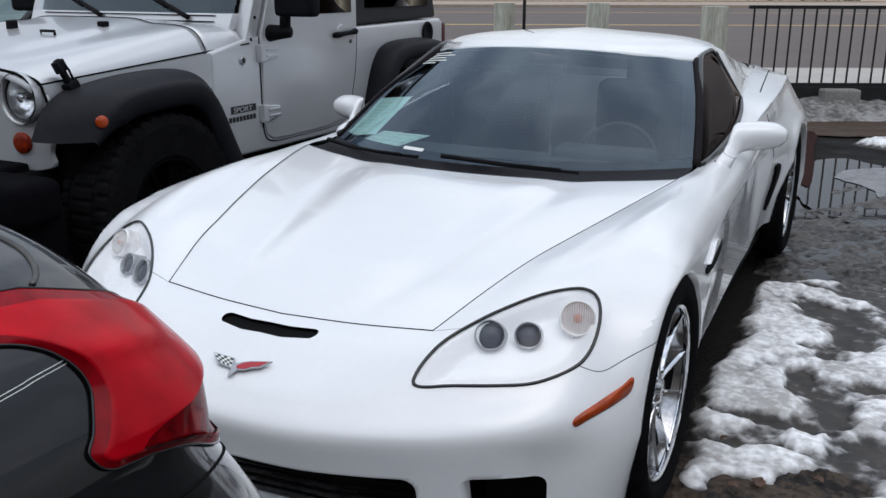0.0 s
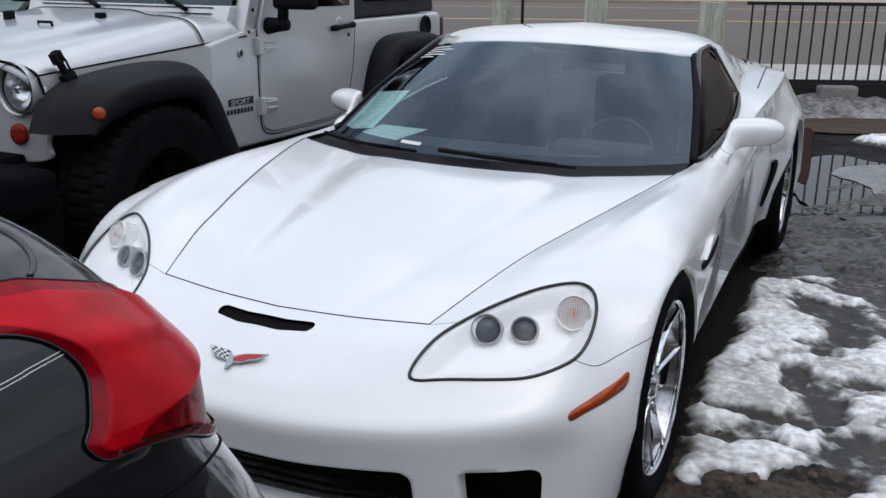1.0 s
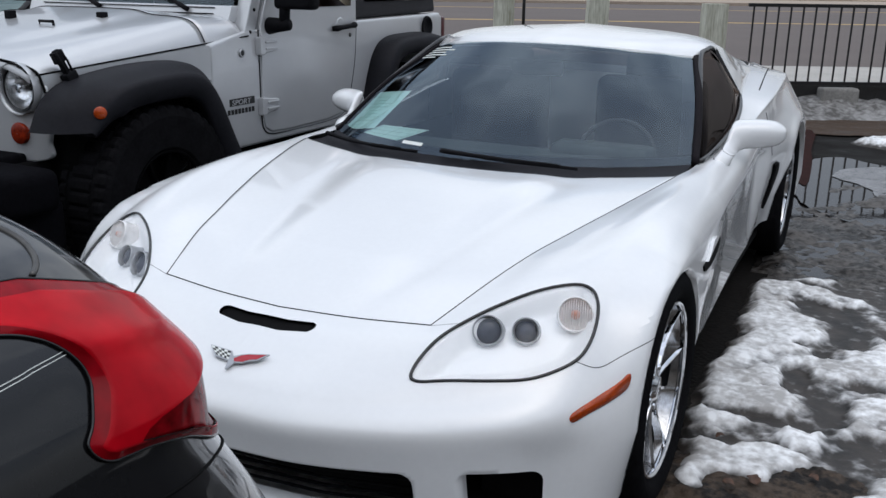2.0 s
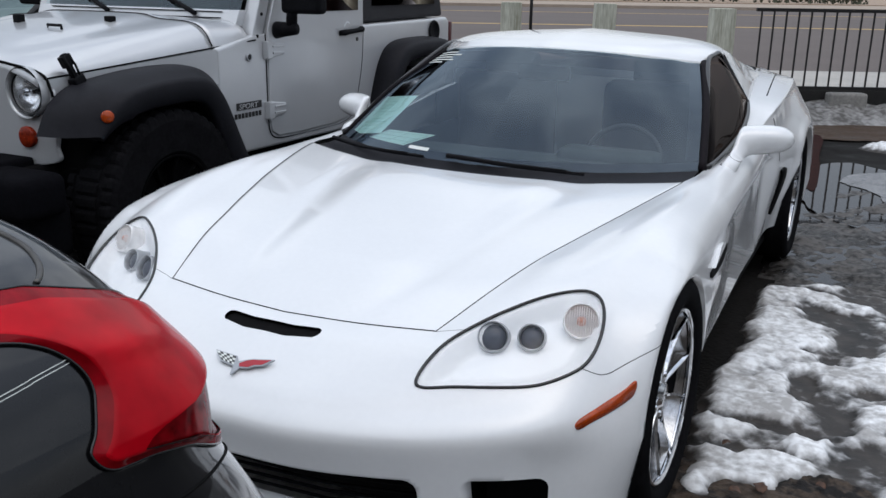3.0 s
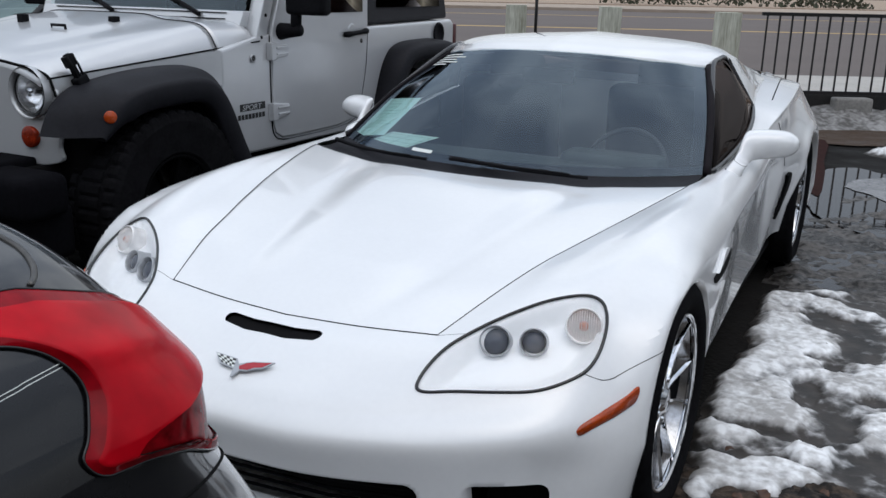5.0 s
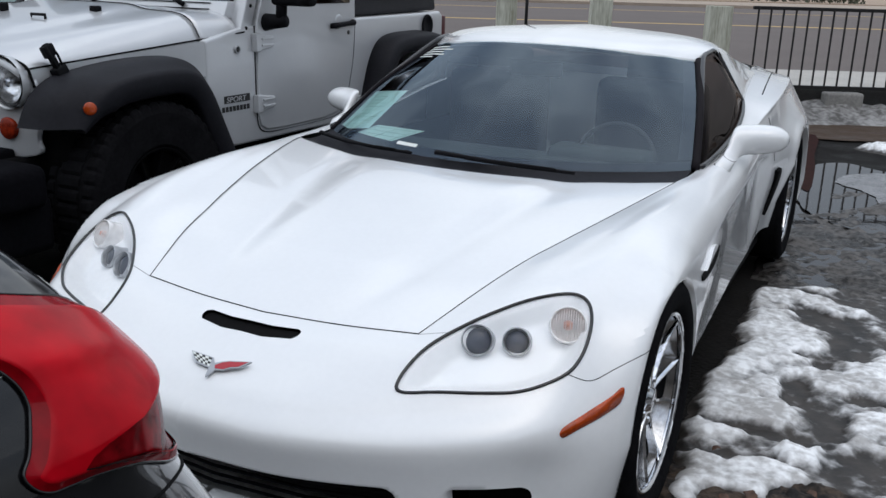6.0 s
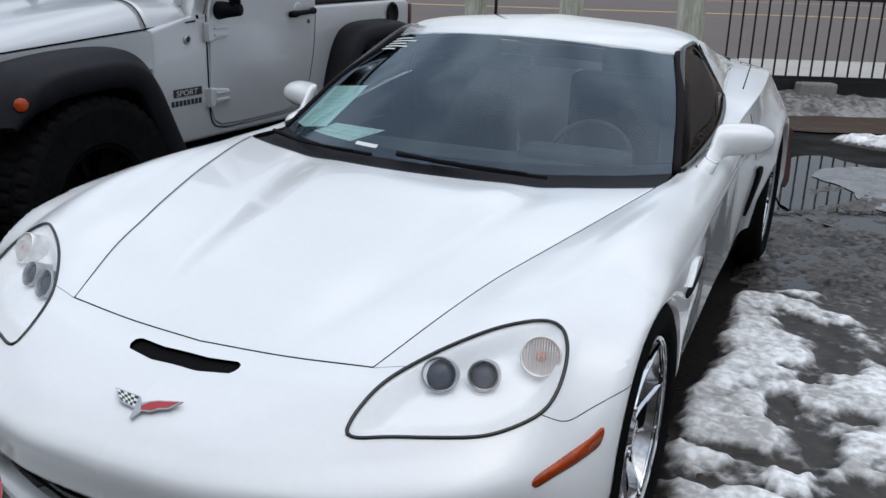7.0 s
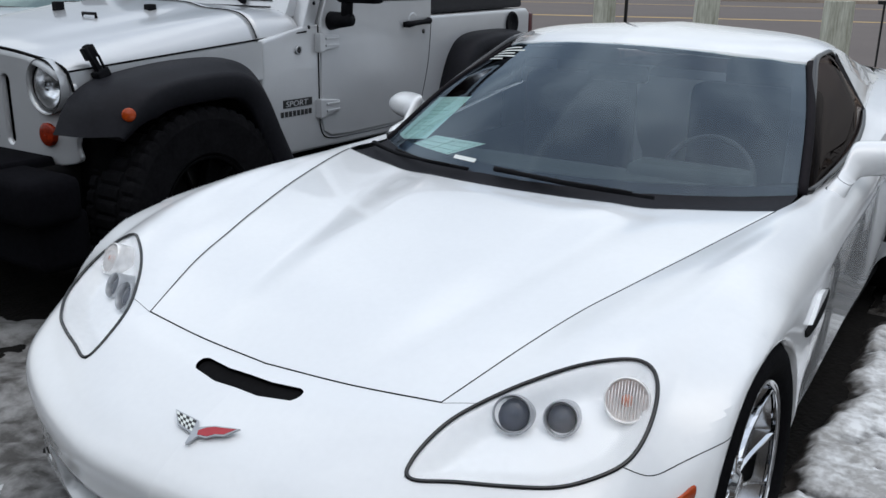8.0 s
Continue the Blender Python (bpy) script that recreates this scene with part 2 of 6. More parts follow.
def spline(pts, n):
    """n points evenly by index on a Catmull-Rom curve through pts."""
    p = np.array(pts, float)
    p = np.vstack([2 * p[0] - p[1], p, 2 * p[-1] - p[-2]])
    u = np.linspace(0, len(pts) - 1 - 1e-9, n)
    i = u.astype(int)
    t = (u - i)[:, None]
    a, b, c, d = p[i], p[i + 1], p[i + 2], p[i + 3]
    return 0.5 * (2 * b + (c - a) * t + (2 * a - 5 * b + 4 * c - d) * t**2 + (3 * b - a - 3 * c + d) * t**3)


def sheet(lines, nu, nv):
    """A grid [nv][nu] of points on the smooth surface through the control lines."""
    along = np.array([spline(l, nu) for l in lines])
    return np.array([spline(along[:, i], nv) for i in range(nu)]).transpose(1, 0, 2)


def grid_bm(g, bm=None, keep=None, mirror=False, flip=False):
    """A bmesh from a grid of points; keep(centre) picks faces."""
    bm = bm or bmesh.new()
    g = np.array(g, float)
    if mirror:
        g = g * (-1, 1, 1)
        flip = not flip
    nv, nu = g.shape[:2]
    vs = [[bm.verts.new(p) for p in row] for row in g]
    for j in range(nv - 1):
        for i in range(nu - 1):
            q = [vs[j][i], vs[j][i + 1], vs[j + 1][i + 1], vs[j + 1][i]]
            if keep is not None and not keep((g[j, i] + g[j + 1, i + 1]) / 2):
                continue
            try:
                bm.faces.new(q[::-1] if flip else q)
            except ValueError:
                pass
    bmesh.ops.delete(bm, geom=[v for v in bm.verts if not v.link_faces], context="VERTS")
    return bm


def thicken(bm, d):
    """Gives an open sheet a thickness d against its normals."""
    bm.normal_update()
    bmesh.ops.solidify(bm, geom=bm.faces[:], thickness=d)
    return bm


def box_bm(x0, x1, y0, y1, z0, z1, bevel=0.0, segments=2, bm=None):
    own = bm or bmesh.new()
    b = bmesh.new()
    bmesh.ops.create_cube(b, size=1, matrix=Matrix.Translation(((x0 + x1) / 2, (y0 + y1) / 2, (z0 + z1) / 2)) @ Matrix.Diagonal((abs(x1 - x0), abs(y1 - y0), abs(z1 - z0), 1)))
    if bevel:
        bmesh.ops.bevel(b, geom=b.edges[:], offset=bevel, segments=segments, profile=0.6, affect="EDGES")
    return merge(own, b)


def merge(bm, other, m=None):
    """Adds the mesh other, moved by m, to bm."""
    if m is not None:
        other.transform(m)
    me = bpy.data.meshes.new("tmp")
    other.to_mesh(me)
    other.free()
    bm.from_mesh(me)
    bpy.data.meshes.remove(me)
    return bm


def revolve(profile, n=48, axis="x", bm=None):
    """Turns a profile of (radius, along) round the axis."""
    bm = bm or bmesh.new()
    rings = []
    for r, a in profile:
        ring = []
        for k in range(n):
            c, s = math.cos(2 * math.pi * k / n) * r, math.sin(2 * math.pi * k / n) * r
            ring.append(bm.verts.new((a, c, s) if axis == "x" else (c, a, s) if axis == "y" else (c, s, a)))
        rings.append(ring)
    for a, b in zip(rings, rings[1:]):
        for k in range(n):
            bm.faces.new((a[k], a[(k + 1) % n], b[(k + 1) % n], b[k]))
    return bm


def tube_bm(pts, r, n=10, bm=None, closed=False):
    """A round tube along points; r may be a list of radii."""
    bm = bm or bmesh.new()
    P = [Vector(p) for p in pts]
    rings = []
    for i, p in enumerate(P):
        a = P[i - 1] if (i or closed) else p
        b = P[(i + 1) % len(P)] if (i < len(P) - 1 or closed) else p
        d = (b - a).normalized()
        s = d.cross(Vector((0, 0, 1)) if abs(d.z) < 0.95 else Vector((1, 0, 0))).normalized()
        t = s.cross(d)
        rr = r[i] if isinstance(r, (list, tuple)) else r
        rings.append([bm.verts.new(p + (s * math.cos(2 * math.pi * k / n) + t * math.sin(2 * math.pi * k / n)) * rr) for k in range(n)])
    m = len(rings)
    for i in range(m if closed else m - 1):
        a, b = rings[i], rings[(i + 1) % m]
        for k in range(n):
            bm.faces.new((a[k], b[k], b[(k + 1) % n], a[(k + 1) % n]))
    if not closed:
        bm.faces.new(rings[0])
        bm.faces.new(rings[-1][::-1])
    return bm


def prism_bm(outline, depth, m=None, bm=None, bevel=0.0):
    """An outline in the local xy plane, raised by depth along z."""
    b = bmesh.new()
    lo = [b.verts.new((x, y, 0)) for x, y in outline]
    hi = [b.verts.new((x, y, depth)) for x, y in outline]
    b.faces.new(lo[::-1])
    top = b.faces.new(hi)
    n = len(lo)
    for i in range(n):
        b.faces.new((lo[i], lo[(i + 1) % n], hi[(i + 1) % n], hi[i]))
    if bevel:
        bmesh.ops.bevel(b, geom=list(top.edges), offset=bevel, segments=2, profile=0.6, affect="EDGES")
    bmesh.ops.recalc_face_normals(b, faces=b.faces[:])
    return merge(bm or bmesh.new(), b, m)


def inside(poly, x, y):
    hit = False
    for (x0, y0), (x1, y1) in zip(poly, poly[1:] + poly[:1]):
        if (y0 > y) != (y1 > y) and x < (x1 - x0) * (y - y0) / (y1 - y0) + x0:
            hit = not hit
    return hit


# ---- ground and surroundings ----
# The street runs square to this direction, at a slant to the car.
AHEAD, RIGHT, STAND = (-0.444, 0.896), (0.896, 0.444), (1.334, -2.245)


def street(s, d, z=0.0):
    """A place s metres along the street and d metres out towards it."""
    return Vector((STAND[0] + AHEAD[0] * d + RIGHT[0] * s, STAND[1] + AHEAD[1] * d + RIGHT[1] * s, z))


STREET = Matrix.Translation(street(0, 0)) @ Matrix.Rotation(math.atan2(RIGHT[1], RIGHT[0]), 4, "Z")


def bump(x, y, k=1.0, seed=0.0):
    return noise.fractal(Vector((x * k + seed, y * k - seed, seed)), 1.0, 2.1, 5)


def ground():
    xs = np.concatenate([-np.geomspace(600, 6, 14), np.linspace(-5, 5, 101), np.geomspace(6, 600, 14)])
    ys = np.concatenate([-np.geomspace(600, 6, 14), np.linspace(-5, 11, 161), np.geomspace(12, 600, 14)])
    g = [[(x, y, -.012 + .010 * bump(x, y, .8) if abs(x) < 5 and -5 < y < 11 else -.012) for x in xs] for y in ys]
    bm = grid_bm(g)
    ob = part("ground", bm, M_ASPHALT)
    tagged(ob, "wet dark asphalt of a parking lot", "ground", kind="structure")


def strip(name, d0, d1, z, material, label, cat, kind="structure", s0=-60, s1=60, thick=.1):
    bm = box_bm(s0, s1, d0, d1, z - thick, z, .01)
    bm.transform(STREET)
    return tagged(part(name, bm, material, smooth=False), label, cat, kind=kind)


ground()
strip("kerb_wall", 10.0, 10.25, .305, M_KERB, "dark retaining kerb under the fence", "kerb", thick=.5)
strip("pavement", 10.25, 12.3, .30, M_CONCRETE, "pale concrete pavement along the street", "pavement", thick=.5)
strip("road", 12.3, 44, .285, M_ROAD, "grey-brown asphalt street with yellow lines", "road", thick=.4)
for d_, w_ in ((25.4, .35), (36.5, .25)):
    strip("road_line", d_, d_ + w_, .290, M_YELLOW, "worn yellow line on the street", "road marking", thick=.02)
# unseen wall, added to dim the low sky on nose and flanks
strip("sky_block_wall", -6.4, -6.1, 5.2, M_STUCCO, "unseen plain tan wall added to block low sky behind the viewpoint", "wall", s0=-14, s1=16, thick=5.3)
strip("far_pavement", 44, 52, .42, M_FARWALK, "pale far pavement and kerb", "pavement", thick=.4)
strip("far_ground", 52, 120, .47, M_ROCK, "tan gravel bank across the street", "ground", thick=.4)


def field(name, xs, ys, height, material, label, cat, kind="stuff", floor=-.014):
    """A heap: the parts of a height field above the ground."""
    h = np.array([[height(x, y) for x in xs] for y in ys])
    bm = bmesh.new()
    vs = {}

    def vert(j, i):
        if (j, i) not in vs:
            vs[j, i] = bm.verts.new((xs[i], ys[j], max(h[j, i], -.045)))
        return vs[j, i]
    for j in range(len(ys) - 1):
        for i in range(len(xs) - 1):
            if max(h[j, i], h[j, i + 1], h[j + 1, i], h[j + 1, i + 1]) > floor:
                bm.faces.new((vert(j, i), vert(j, i + 1), vert(j + 1, i + 1), vert(j + 1, i)))
    seen, scraps = set(), []
    for v in bm.verts:
        if v not in seen:
            patch, todo = [], [v]
            seen.add(v)
            while todo:
                q = todo.pop()
                patch.append(q)
                for e in q.link_edges:
                    o = e.other_vert(q)
                    if o not in seen:
                        seen.add(o)
                        todo.append(o)
            if len(patch) < 400:
                scraps += patch
    bmesh.ops.delete(bm, geom=scraps, context="VERTS")
    return tagged(part(name, bm, material), label, cat, kind=kind)


def flat_patch(name, outline, z, material, label, cat, kind="structure", n=80):
    pts = spline(list(outline) + [outline[0]], n)[:-1]
    bm = bmesh.new()
    bm.faces.new([bm.verts.new((x + .03 * bump(x, y, 6), y + .03 * bump(x, y, 6, 5), z)) for x, y in pts])
    return tagged(part(name, bm, material), label, cat, kind=kind)


def reach(x, y, c, r, wob=.35):
    """1 inside a wandering oval, falling to -1 outside it."""
    d = math.hypot((x - c[0]) / r[0], (y - c[1]) / r[1]) + wob * bump(x, y, .9, 11)
    return max(-1.0, min(1.0, (1 - d) * 4))


# mounds of snow left over: x, y, half width, half length
MOUNDS = [(.98, 1.02, .17, .34), (.94, 1.55, .15, .42), (1.07, 1.42, .10, .20), (.94, .56, .10, .055), (1.02, .25, .13, .09), (1.13, .34, .13, .06), (1.22, .53, .07, .07), (1.26, 1.12, .09, .10),
          (1.38, 1.34, .10, .20), (1.38, .72, .08, .14), (1.44, .26, .10, .10), (1.05, 2.02, .17, .06), (.90, 2.05, .09, .10), (.95, .30, .09, .13), (.93, .14, .06, .08), (1.02, 2.24, .14, .06), (1.05, .76, .12, .10), (1.26, 1.96, .10, .05), (1.65, 1.0, .20, .55), (1.9, 1.7, .25, .4)]
# footprints and melted pits: x, y, half width, half length, turn, depth
PITS = [(1.13, 1.33, .035, .045, 0, .8), (1.14, 1.02, .045, .060, .2, .95), (1.16, .92, .035, .045, .2, .9), (1.27, .83, .055, .075, .1, 1.0), (1.29, .72, .045, .055, .1, 1.0), (1.03, .605, .075, .030, .2, 1.1), (1.17, .605, .065, .035, -.25, 1.2),
        (1.13, .445, .05, .022, .1, .8), (.96, .40, .09, .032, .1, .9), (1.19, 1.78, .14, .09, -.5, .9), (1.30, 1.50, .06, .13, .3, 1.1), (1.09, .14, .09, .055, 0, 1.3), (1.28, .26, .11, .065, .4, 1.3), (1.23, 1.27, .03, .03, 0, .7), (1.38, 1.02, .05, .04, .4, .8), (1.06, .86, .022, .022, 0, .7), (1.42, .58, .06, .05, .3, .9), (1.10, 1.86, .08, .05, .3, .6), (.96, 1.80, .06, .03, .2, .5)]


def snow_h(x, y):
    """Trodden, melting snow: soft mounds with footprints and bare pits between them."""
    wx, wy = x + .030 * bump(x, y, 5, 4) + .012 * bump(x, y, 17, 2), y + .030 * bump(x, y, 5, 9) + .012 * bump(x, y, 17, 7)
    lump = 1.0
    for mx, my, ma, mb in MOUNDS:
        d = ((wx - mx) / ma) ** 2 + ((wy - my) / mb) ** 2
        if d < 6:
            lump *= 1 - .97 * math.exp(-.55 * d * d)
    lump = min(1.0, .90 * (1 - lump) + .10 + .42 * bump(x, y, 3.2, 2.0) + .32 * bump(x, y, 9, 9)) + .10 * bump(x, y, 24, 3)
    for fx, fy, fa, fb, turn, deep in PITS:
        c, s = math.cos(turn), math.sin(turn)
        u, w = ((wx - fx) * c + (wy - fy) * s) / fa, ((wy - fy) * c - (wx - fx) * s) / fb
        d = u * u + w * w
        if d < 8:
            lump -= deep * math.exp(-.5 * d * d) - .10 * math.exp(-((d - 2.6) / .9) ** 2)
    edge = .830 + .03 * math.sin(y * 5.1 + 1) + .05 * bump(x, y, 4, 4)
    side = min(1, max(0, (x - edge) / .09))
    m = reach(x, y, (1.5, 1.08), (1.1, 1.15), .2)
    t = (.5 + .5 * math.tanh(2.1 * (lump - .55))) * max(0.0, min(1.0, m + .9))
    puff = .006 * bump(x, y, 5, 6) + .002 * bump(x, y, 17, 3)
    return side ** .6 * (.040 * t + .004 * bump(x, y, 14, 8) + puff * min(1, t * 1.5 + .2)) - .003 + .034 * (side - 1) + .022 * min(0, m)


def slush_h(x, y):
    side = min(1, max(0, (x - .90) / .1)) if y < 2.3 else min(1, max(0, (x - .80) / .1))
    m = reach(x, y, (1.9, 1.6), (1.8, 3.1))
    low = .040 * max(0, min(1, 1.6 - math.hypot((x - 1.3) / .62, (y - 1.15) / .85)))
    return side * (.018 * min(1, m + .3) - low + .026 * bump(x, y, 3.4, 6) + .016 * bump(x, y, 12, 1) + .007 * bump(x, y, 30, 2)) - .014 + .012 * min(0, m)


field("slush", np.arange(.8, 4.2, .022), np.arange(-2.2, 5.4, .022), slush_h, M_SLUSH, "dirty grey trodden slush on the asphalt", "slush")
field("snow", np.arange(.8, 2.75, .0095), np.arange(-.5, 2.7, .0095), snow_h, M_SNOW, "melting white snow with footprints beside the car", "snow")


flat_patch("melt_water", [(.80, 2.35), (1.3, 2.3), (2.0, 2.5), (2.6, 3.1), (2.2, 3.9), (1.4, 3.7), (1.0, 4.2), (.78, 4.2), (.76, 3.2)], -.006, M_WATER, "melt water standing among the slush", "puddle")


def mud_h(x, y):
    m = reach(x, y, (1.25, .16), (.50, .26), .3)
    return .022 * m + .014 * bump(x, y, 9, 12) + .009 * bump(x, y, 24, 4) - .012


field("mud", np.arange(.88, 2.0, .012), np.arange(-.4, .6, .012), mud_h, M_MUD, "brown mud and leaf litter along the snow", "mud")


def leaf(x, y, turn, size):
    t = thing("dead_leaf", "curled brown dead leaf lying in the mud", "leaf", pose(x, y, .022, 8, -6, turn), group="leaf litter")
    rows = []
    for i in range(7):
        a = i / 6
        w = size * .42 * math.sin(math.pi * a) ** .7 * (1 + .25 * math.sin(9 * a))
        rows.append([(k * w, size * (a - .5), .012 * k * k * w / size + .006 * math.sin(3 * a)) for k in (-1, -.5, 0, .5, 1)])
    part("blade", thicken(grid_bm(rows), .001), M_LEAF, t)


for x_, y_, turn_, size_ in ((1.12, .18, 30, .045), (1.06, .13, 110, .035), (1.27, .27, 75, .03), (1.16, 1.46, 20, .03), (.99, .40, 300, .03)):
    leaf(x_, y_, turn_, size_)


def nose_snow(x, y):
    m = reach(x, y, (-1.45, -.40), (.95, .75))
    return .05 * min(m, .3 + bump(x, y, 2.2, 5)) + .012 * bump(x, y, 9, 3) - .012


field("snow", np.arange(-2.9, -.5, .016), np.arange(-1.6, .7, .016), nose_snow, M_DIRTYSNOW, "dirty melting snow between the parked cars", "snow")
# out-of-view pale snow, added to bounce light onto the lower fascia
field("snow", np.arange(-.9, 1.15, .022), np.arange(-1.42, -.2, .022), lambda x, y: .030 * reach(x, y, (.1, -.85), (1.0, .60), .2) + .022 * bump(x, y, 4, 8) + .008 * bump(x, y, 14, 3), M_BOUNCESNOW, "unseen pale snow added before the nose to bounce light up", "snow")


flat_patch("puddle", [(.74, 4.70), (.82, 4.1), (1.2, 3.5), (2.2, 3.2), (3.2, 3.6), (3.3, 4.9), (2.0, 5.3), (1.3, 5.55), (1.0, 5.75), (.8, 5.5)], .006, M_WATER, "shallow puddle of melt water reflecting the fence", "puddle")
flat_patch("slush_ice", [(.98, 4.88), (1.06, 5.22), (1.35, 5.45), (1.9, 5.4), (2.0, 4.2), (1.45, 4.05), (1.30, 4.35), (1.22, 4.62)], .011, M_ICE, "thin grey sheet of half-melted ice in the puddle", "ice", "stuff")
flat_patch("sand_patch", [(-.3, 7.0), (.7, 6.9), (1.6, 7.3), (3.0, 8.2), (2.6, 9.1), (1.2, 8.6), (.2, 8.3), (-.4, 7.8)], .008, M_SAND, "wet brown sand left by the thaw", "sand")
flat_patch("red_stripe", [(.76, 4.6), (.86, 4.6), (.69, 6.9), (.58, 6.85)], .010, M_BRICKRED, "dull red-brown strip on the wet ground", "marking", n=24)


def far_snow(x, y):
    d = (x - STAND[0]) * AHEAD[0] + (y - STAND[1]) * AHEAD[1]
    return (.20 * min(1, max(0, (d - 9.35) / .5)) + .03) * (bump(x, y, 1.3, 7) * .6 + .8) * (1 if 9.3 < d < 10.05 else 0) + .012 * bump(x, y, 8, 2) - .03


field("snow", np.arange(.95, 2.2, .02), np.arange(6.2, 7.1, .02), lambda x, y: .05 * reach(x, y, (1.55, 6.66), (.5, .26)) + .02 * bump(x, y, 6, 2), M_SNOW, "small heap of old snow by the puddle", "snow")
field("snow_rest", np.arange(-3.5, 6, .04), np.arange(4.5, 12.5, .04), far_snow, M_DIRTYSNOW, "thin dirty snow left before the fence", "snow")


# ---- fence, posts and kerb ----
def fence():
    f = thing("fence", "black iron bar fence on the street side", "fence")
    d = 9.85
    s0, s1 = 3.19, 9.7
    for z in (1.135, .335):
        b = box_bm(s0, s1, d - .018, d + .018, z - .018, z + .018, .003)
        b.transform(STREET)
        part("rail", b, M_IRON, f, smooth=False)
    s = s0 + .06
    while s < s1:
        b = box_bm(s - .0085, s + .0085, d - .0085, d + .0085, .335, 1.135, .002, 1)
        b.transform(STREET)
        part("bar", b, M_IRON, f, smooth=False)
        s += .1308
    for s in (6.3, 9.7):
        b = box_bm(s - .03, s + .03, d - .03, d + .03, -.05, 1.2, .004)
        b.transform(STREET)
        part("post", b, M_IRON, f, smooth=False)


fence()


def timber(s, d, w, h, lean):
    t = thing("timber_post", "weathered pale painted square timber post", "post", group="posts along the lot")
    b = bmesh.new()
    for k in range(9):
        z = -.1 + (h + .1) * k / 8
        ring = [b.verts.new((sx * w / 2 + .004 * bump(k, sx), sy * w / 2 + .004 * bump(k, sy, 2), z)) for sx, sy in ((-1, -1), (1, -1), (1, 1), (-1, 1))]
        if k:
            for i in range(4):
                b.faces.new((prev[i], prev[(i + 1) % 4], ring[(i + 1) % 4], ring[i]))
        prev = ring
    b.faces.new(prev)
    bmesh.ops.bevel(b, geom=[e for e in b.edges if abs(e.verts[0].co.z - e.verts[1].co.z) > .05], offset=.008, segments=2, affect="EDGES")
    b.transform(STREET @ pose(s, d, 0, 0, lean, 0))
    part("shaft", b, M_TIMBER, t, smooth=False)
    return t


timber(.635, 9.9, .205, 1.17, 0)
timber(1.60, 9.9, .21, 1.17, 1)
timber(2.84, 9.85, .225, 1.14, 0)
pole = thing("iron_pole", "thin black iron pole beside a timber post", "pole")
part("rod", tube_bm([STREET @ Vector((.845, 9.9, -.1)), STREET @ Vector((.845, 9.9, 2.2))], .017, 10), M_IRON, pole)
block = thing("kerb_block", "short pale concrete kerb block", "kerb")
bb = box_bm(4.06, 4.46, 9.80, 9.97, .02, .285, .03, 3)
bb.transform(STREET)
part("stone", bb, M_BLOCK, block)


def shrub(s, d, w, h, material, label):
    t = thing("shrub", label, "shrub", group="plants across the street")
    rnd = random.Random(int(s * 10 + 1000))
    b = bmesh.new()
    for _ in range(420):
        a, r, z = rnd.random() * 6.28, rnd.random() ** .5, rnd.random()
        p = Vector((math.cos(a) * r * w * (1 - z * .5), math.sin(a) * r * w * .6, .05 + z * h))
        q = Euler((rnd.random() * 6, rnd.random() * 6, 0)).to_matrix()
        k = .10 + .10 * rnd.random()
        b.faces.new([b.verts.new(p + q @ Vector(c) * k) for c in ((-1, 0, 0), (0, -.5, 0), (1, 0, 0), (0, .5, 0))])
    b.transform(STREET @ Matrix.Translation((s, d, .45)))
    part("leaves", b, material, t, smooth=False)


for s, d, w, h in ((11, 55, 3, 1.0), (16, 56, 4, 1.2), (21, 54, 3, .8), (-4, 57, 3, .8)):
    shrub(s, d, w, h, M_FOLIAGE, "low dark dry shrub on the gravel bank")


# ---- the white sports car ----
def cut(bm, flat, outline, test=None, inner=None):
    """Opens a sheet along a closed outline in the plane given by flat(co) -> (x, y). The faces within go to the bmesh inner, or away."""
    info = {}
    lo = (min(p[0] for p in outline) - 0.02, min(p[1] for p in outline) - 0.02)
    hi = (max(p[0] for p in outline) + 0.02, max(p[1] for p in outline) + 0.02)
    for v in bm.verts:
        if test is not None and not test(v.co):
            continue
        x, y = flat(v.co)
        if lo[0] < x < hi[0] and lo[1] < y < hi[1]:
            info[v] = inside(outline, x, y)
    moves = {}
    for e in bm.edges:
        a, b = e.verts
        if a in info and b in info and info[a] != info[b]:
            p, q = a.co.copy(), b.co.copy()
            for _ in range(12):
                m = (p + q) / 2
                if inside(outline, *flat(m)) == info[a]:
                    p = m
                else:
                    q = m
            m = (p + q) / 2
            v = a if (a.co - m).length < (b.co - m).length else b
            if v not in moves or (moves[v] - v.co).length > (m - v.co).length:
                moves[v] = m
    for v, m in moves.items():
        v.co = m
    for f in [f for f in bm.faces if len(f.verts) == 4]:
        vs = list(f.verts)
        if not all(v in info for v in vs):
            continue
        strict = [info[v] for v in vs if v not in moves]
        if True in strict and False in strict:
            for k in (0, 1):
                if vs[k] in moves and vs[k + 2] in moves:
                    bmesh.utils.face_split(f, vs[k], vs[k + 2])
                    break
    gone = []
    for f in bm.faces:
        if all(v in info for v in f.verts) and all(info[v] or v in moves for v in f.verts):
            x, y = flat(f.calc_center_median())
            if inside(outline, x, y):
                gone.append(f)
    if inner is not None:
        made = {}
        for f in gone:
            for v in f.verts:
                if v not in made:
                    made[v] = inner.verts.new(v.co)
            inner.faces.new([made[v] for v in f.verts])
    bmesh.ops.delete(bm, geom=gone, context="FACES")
    return bm


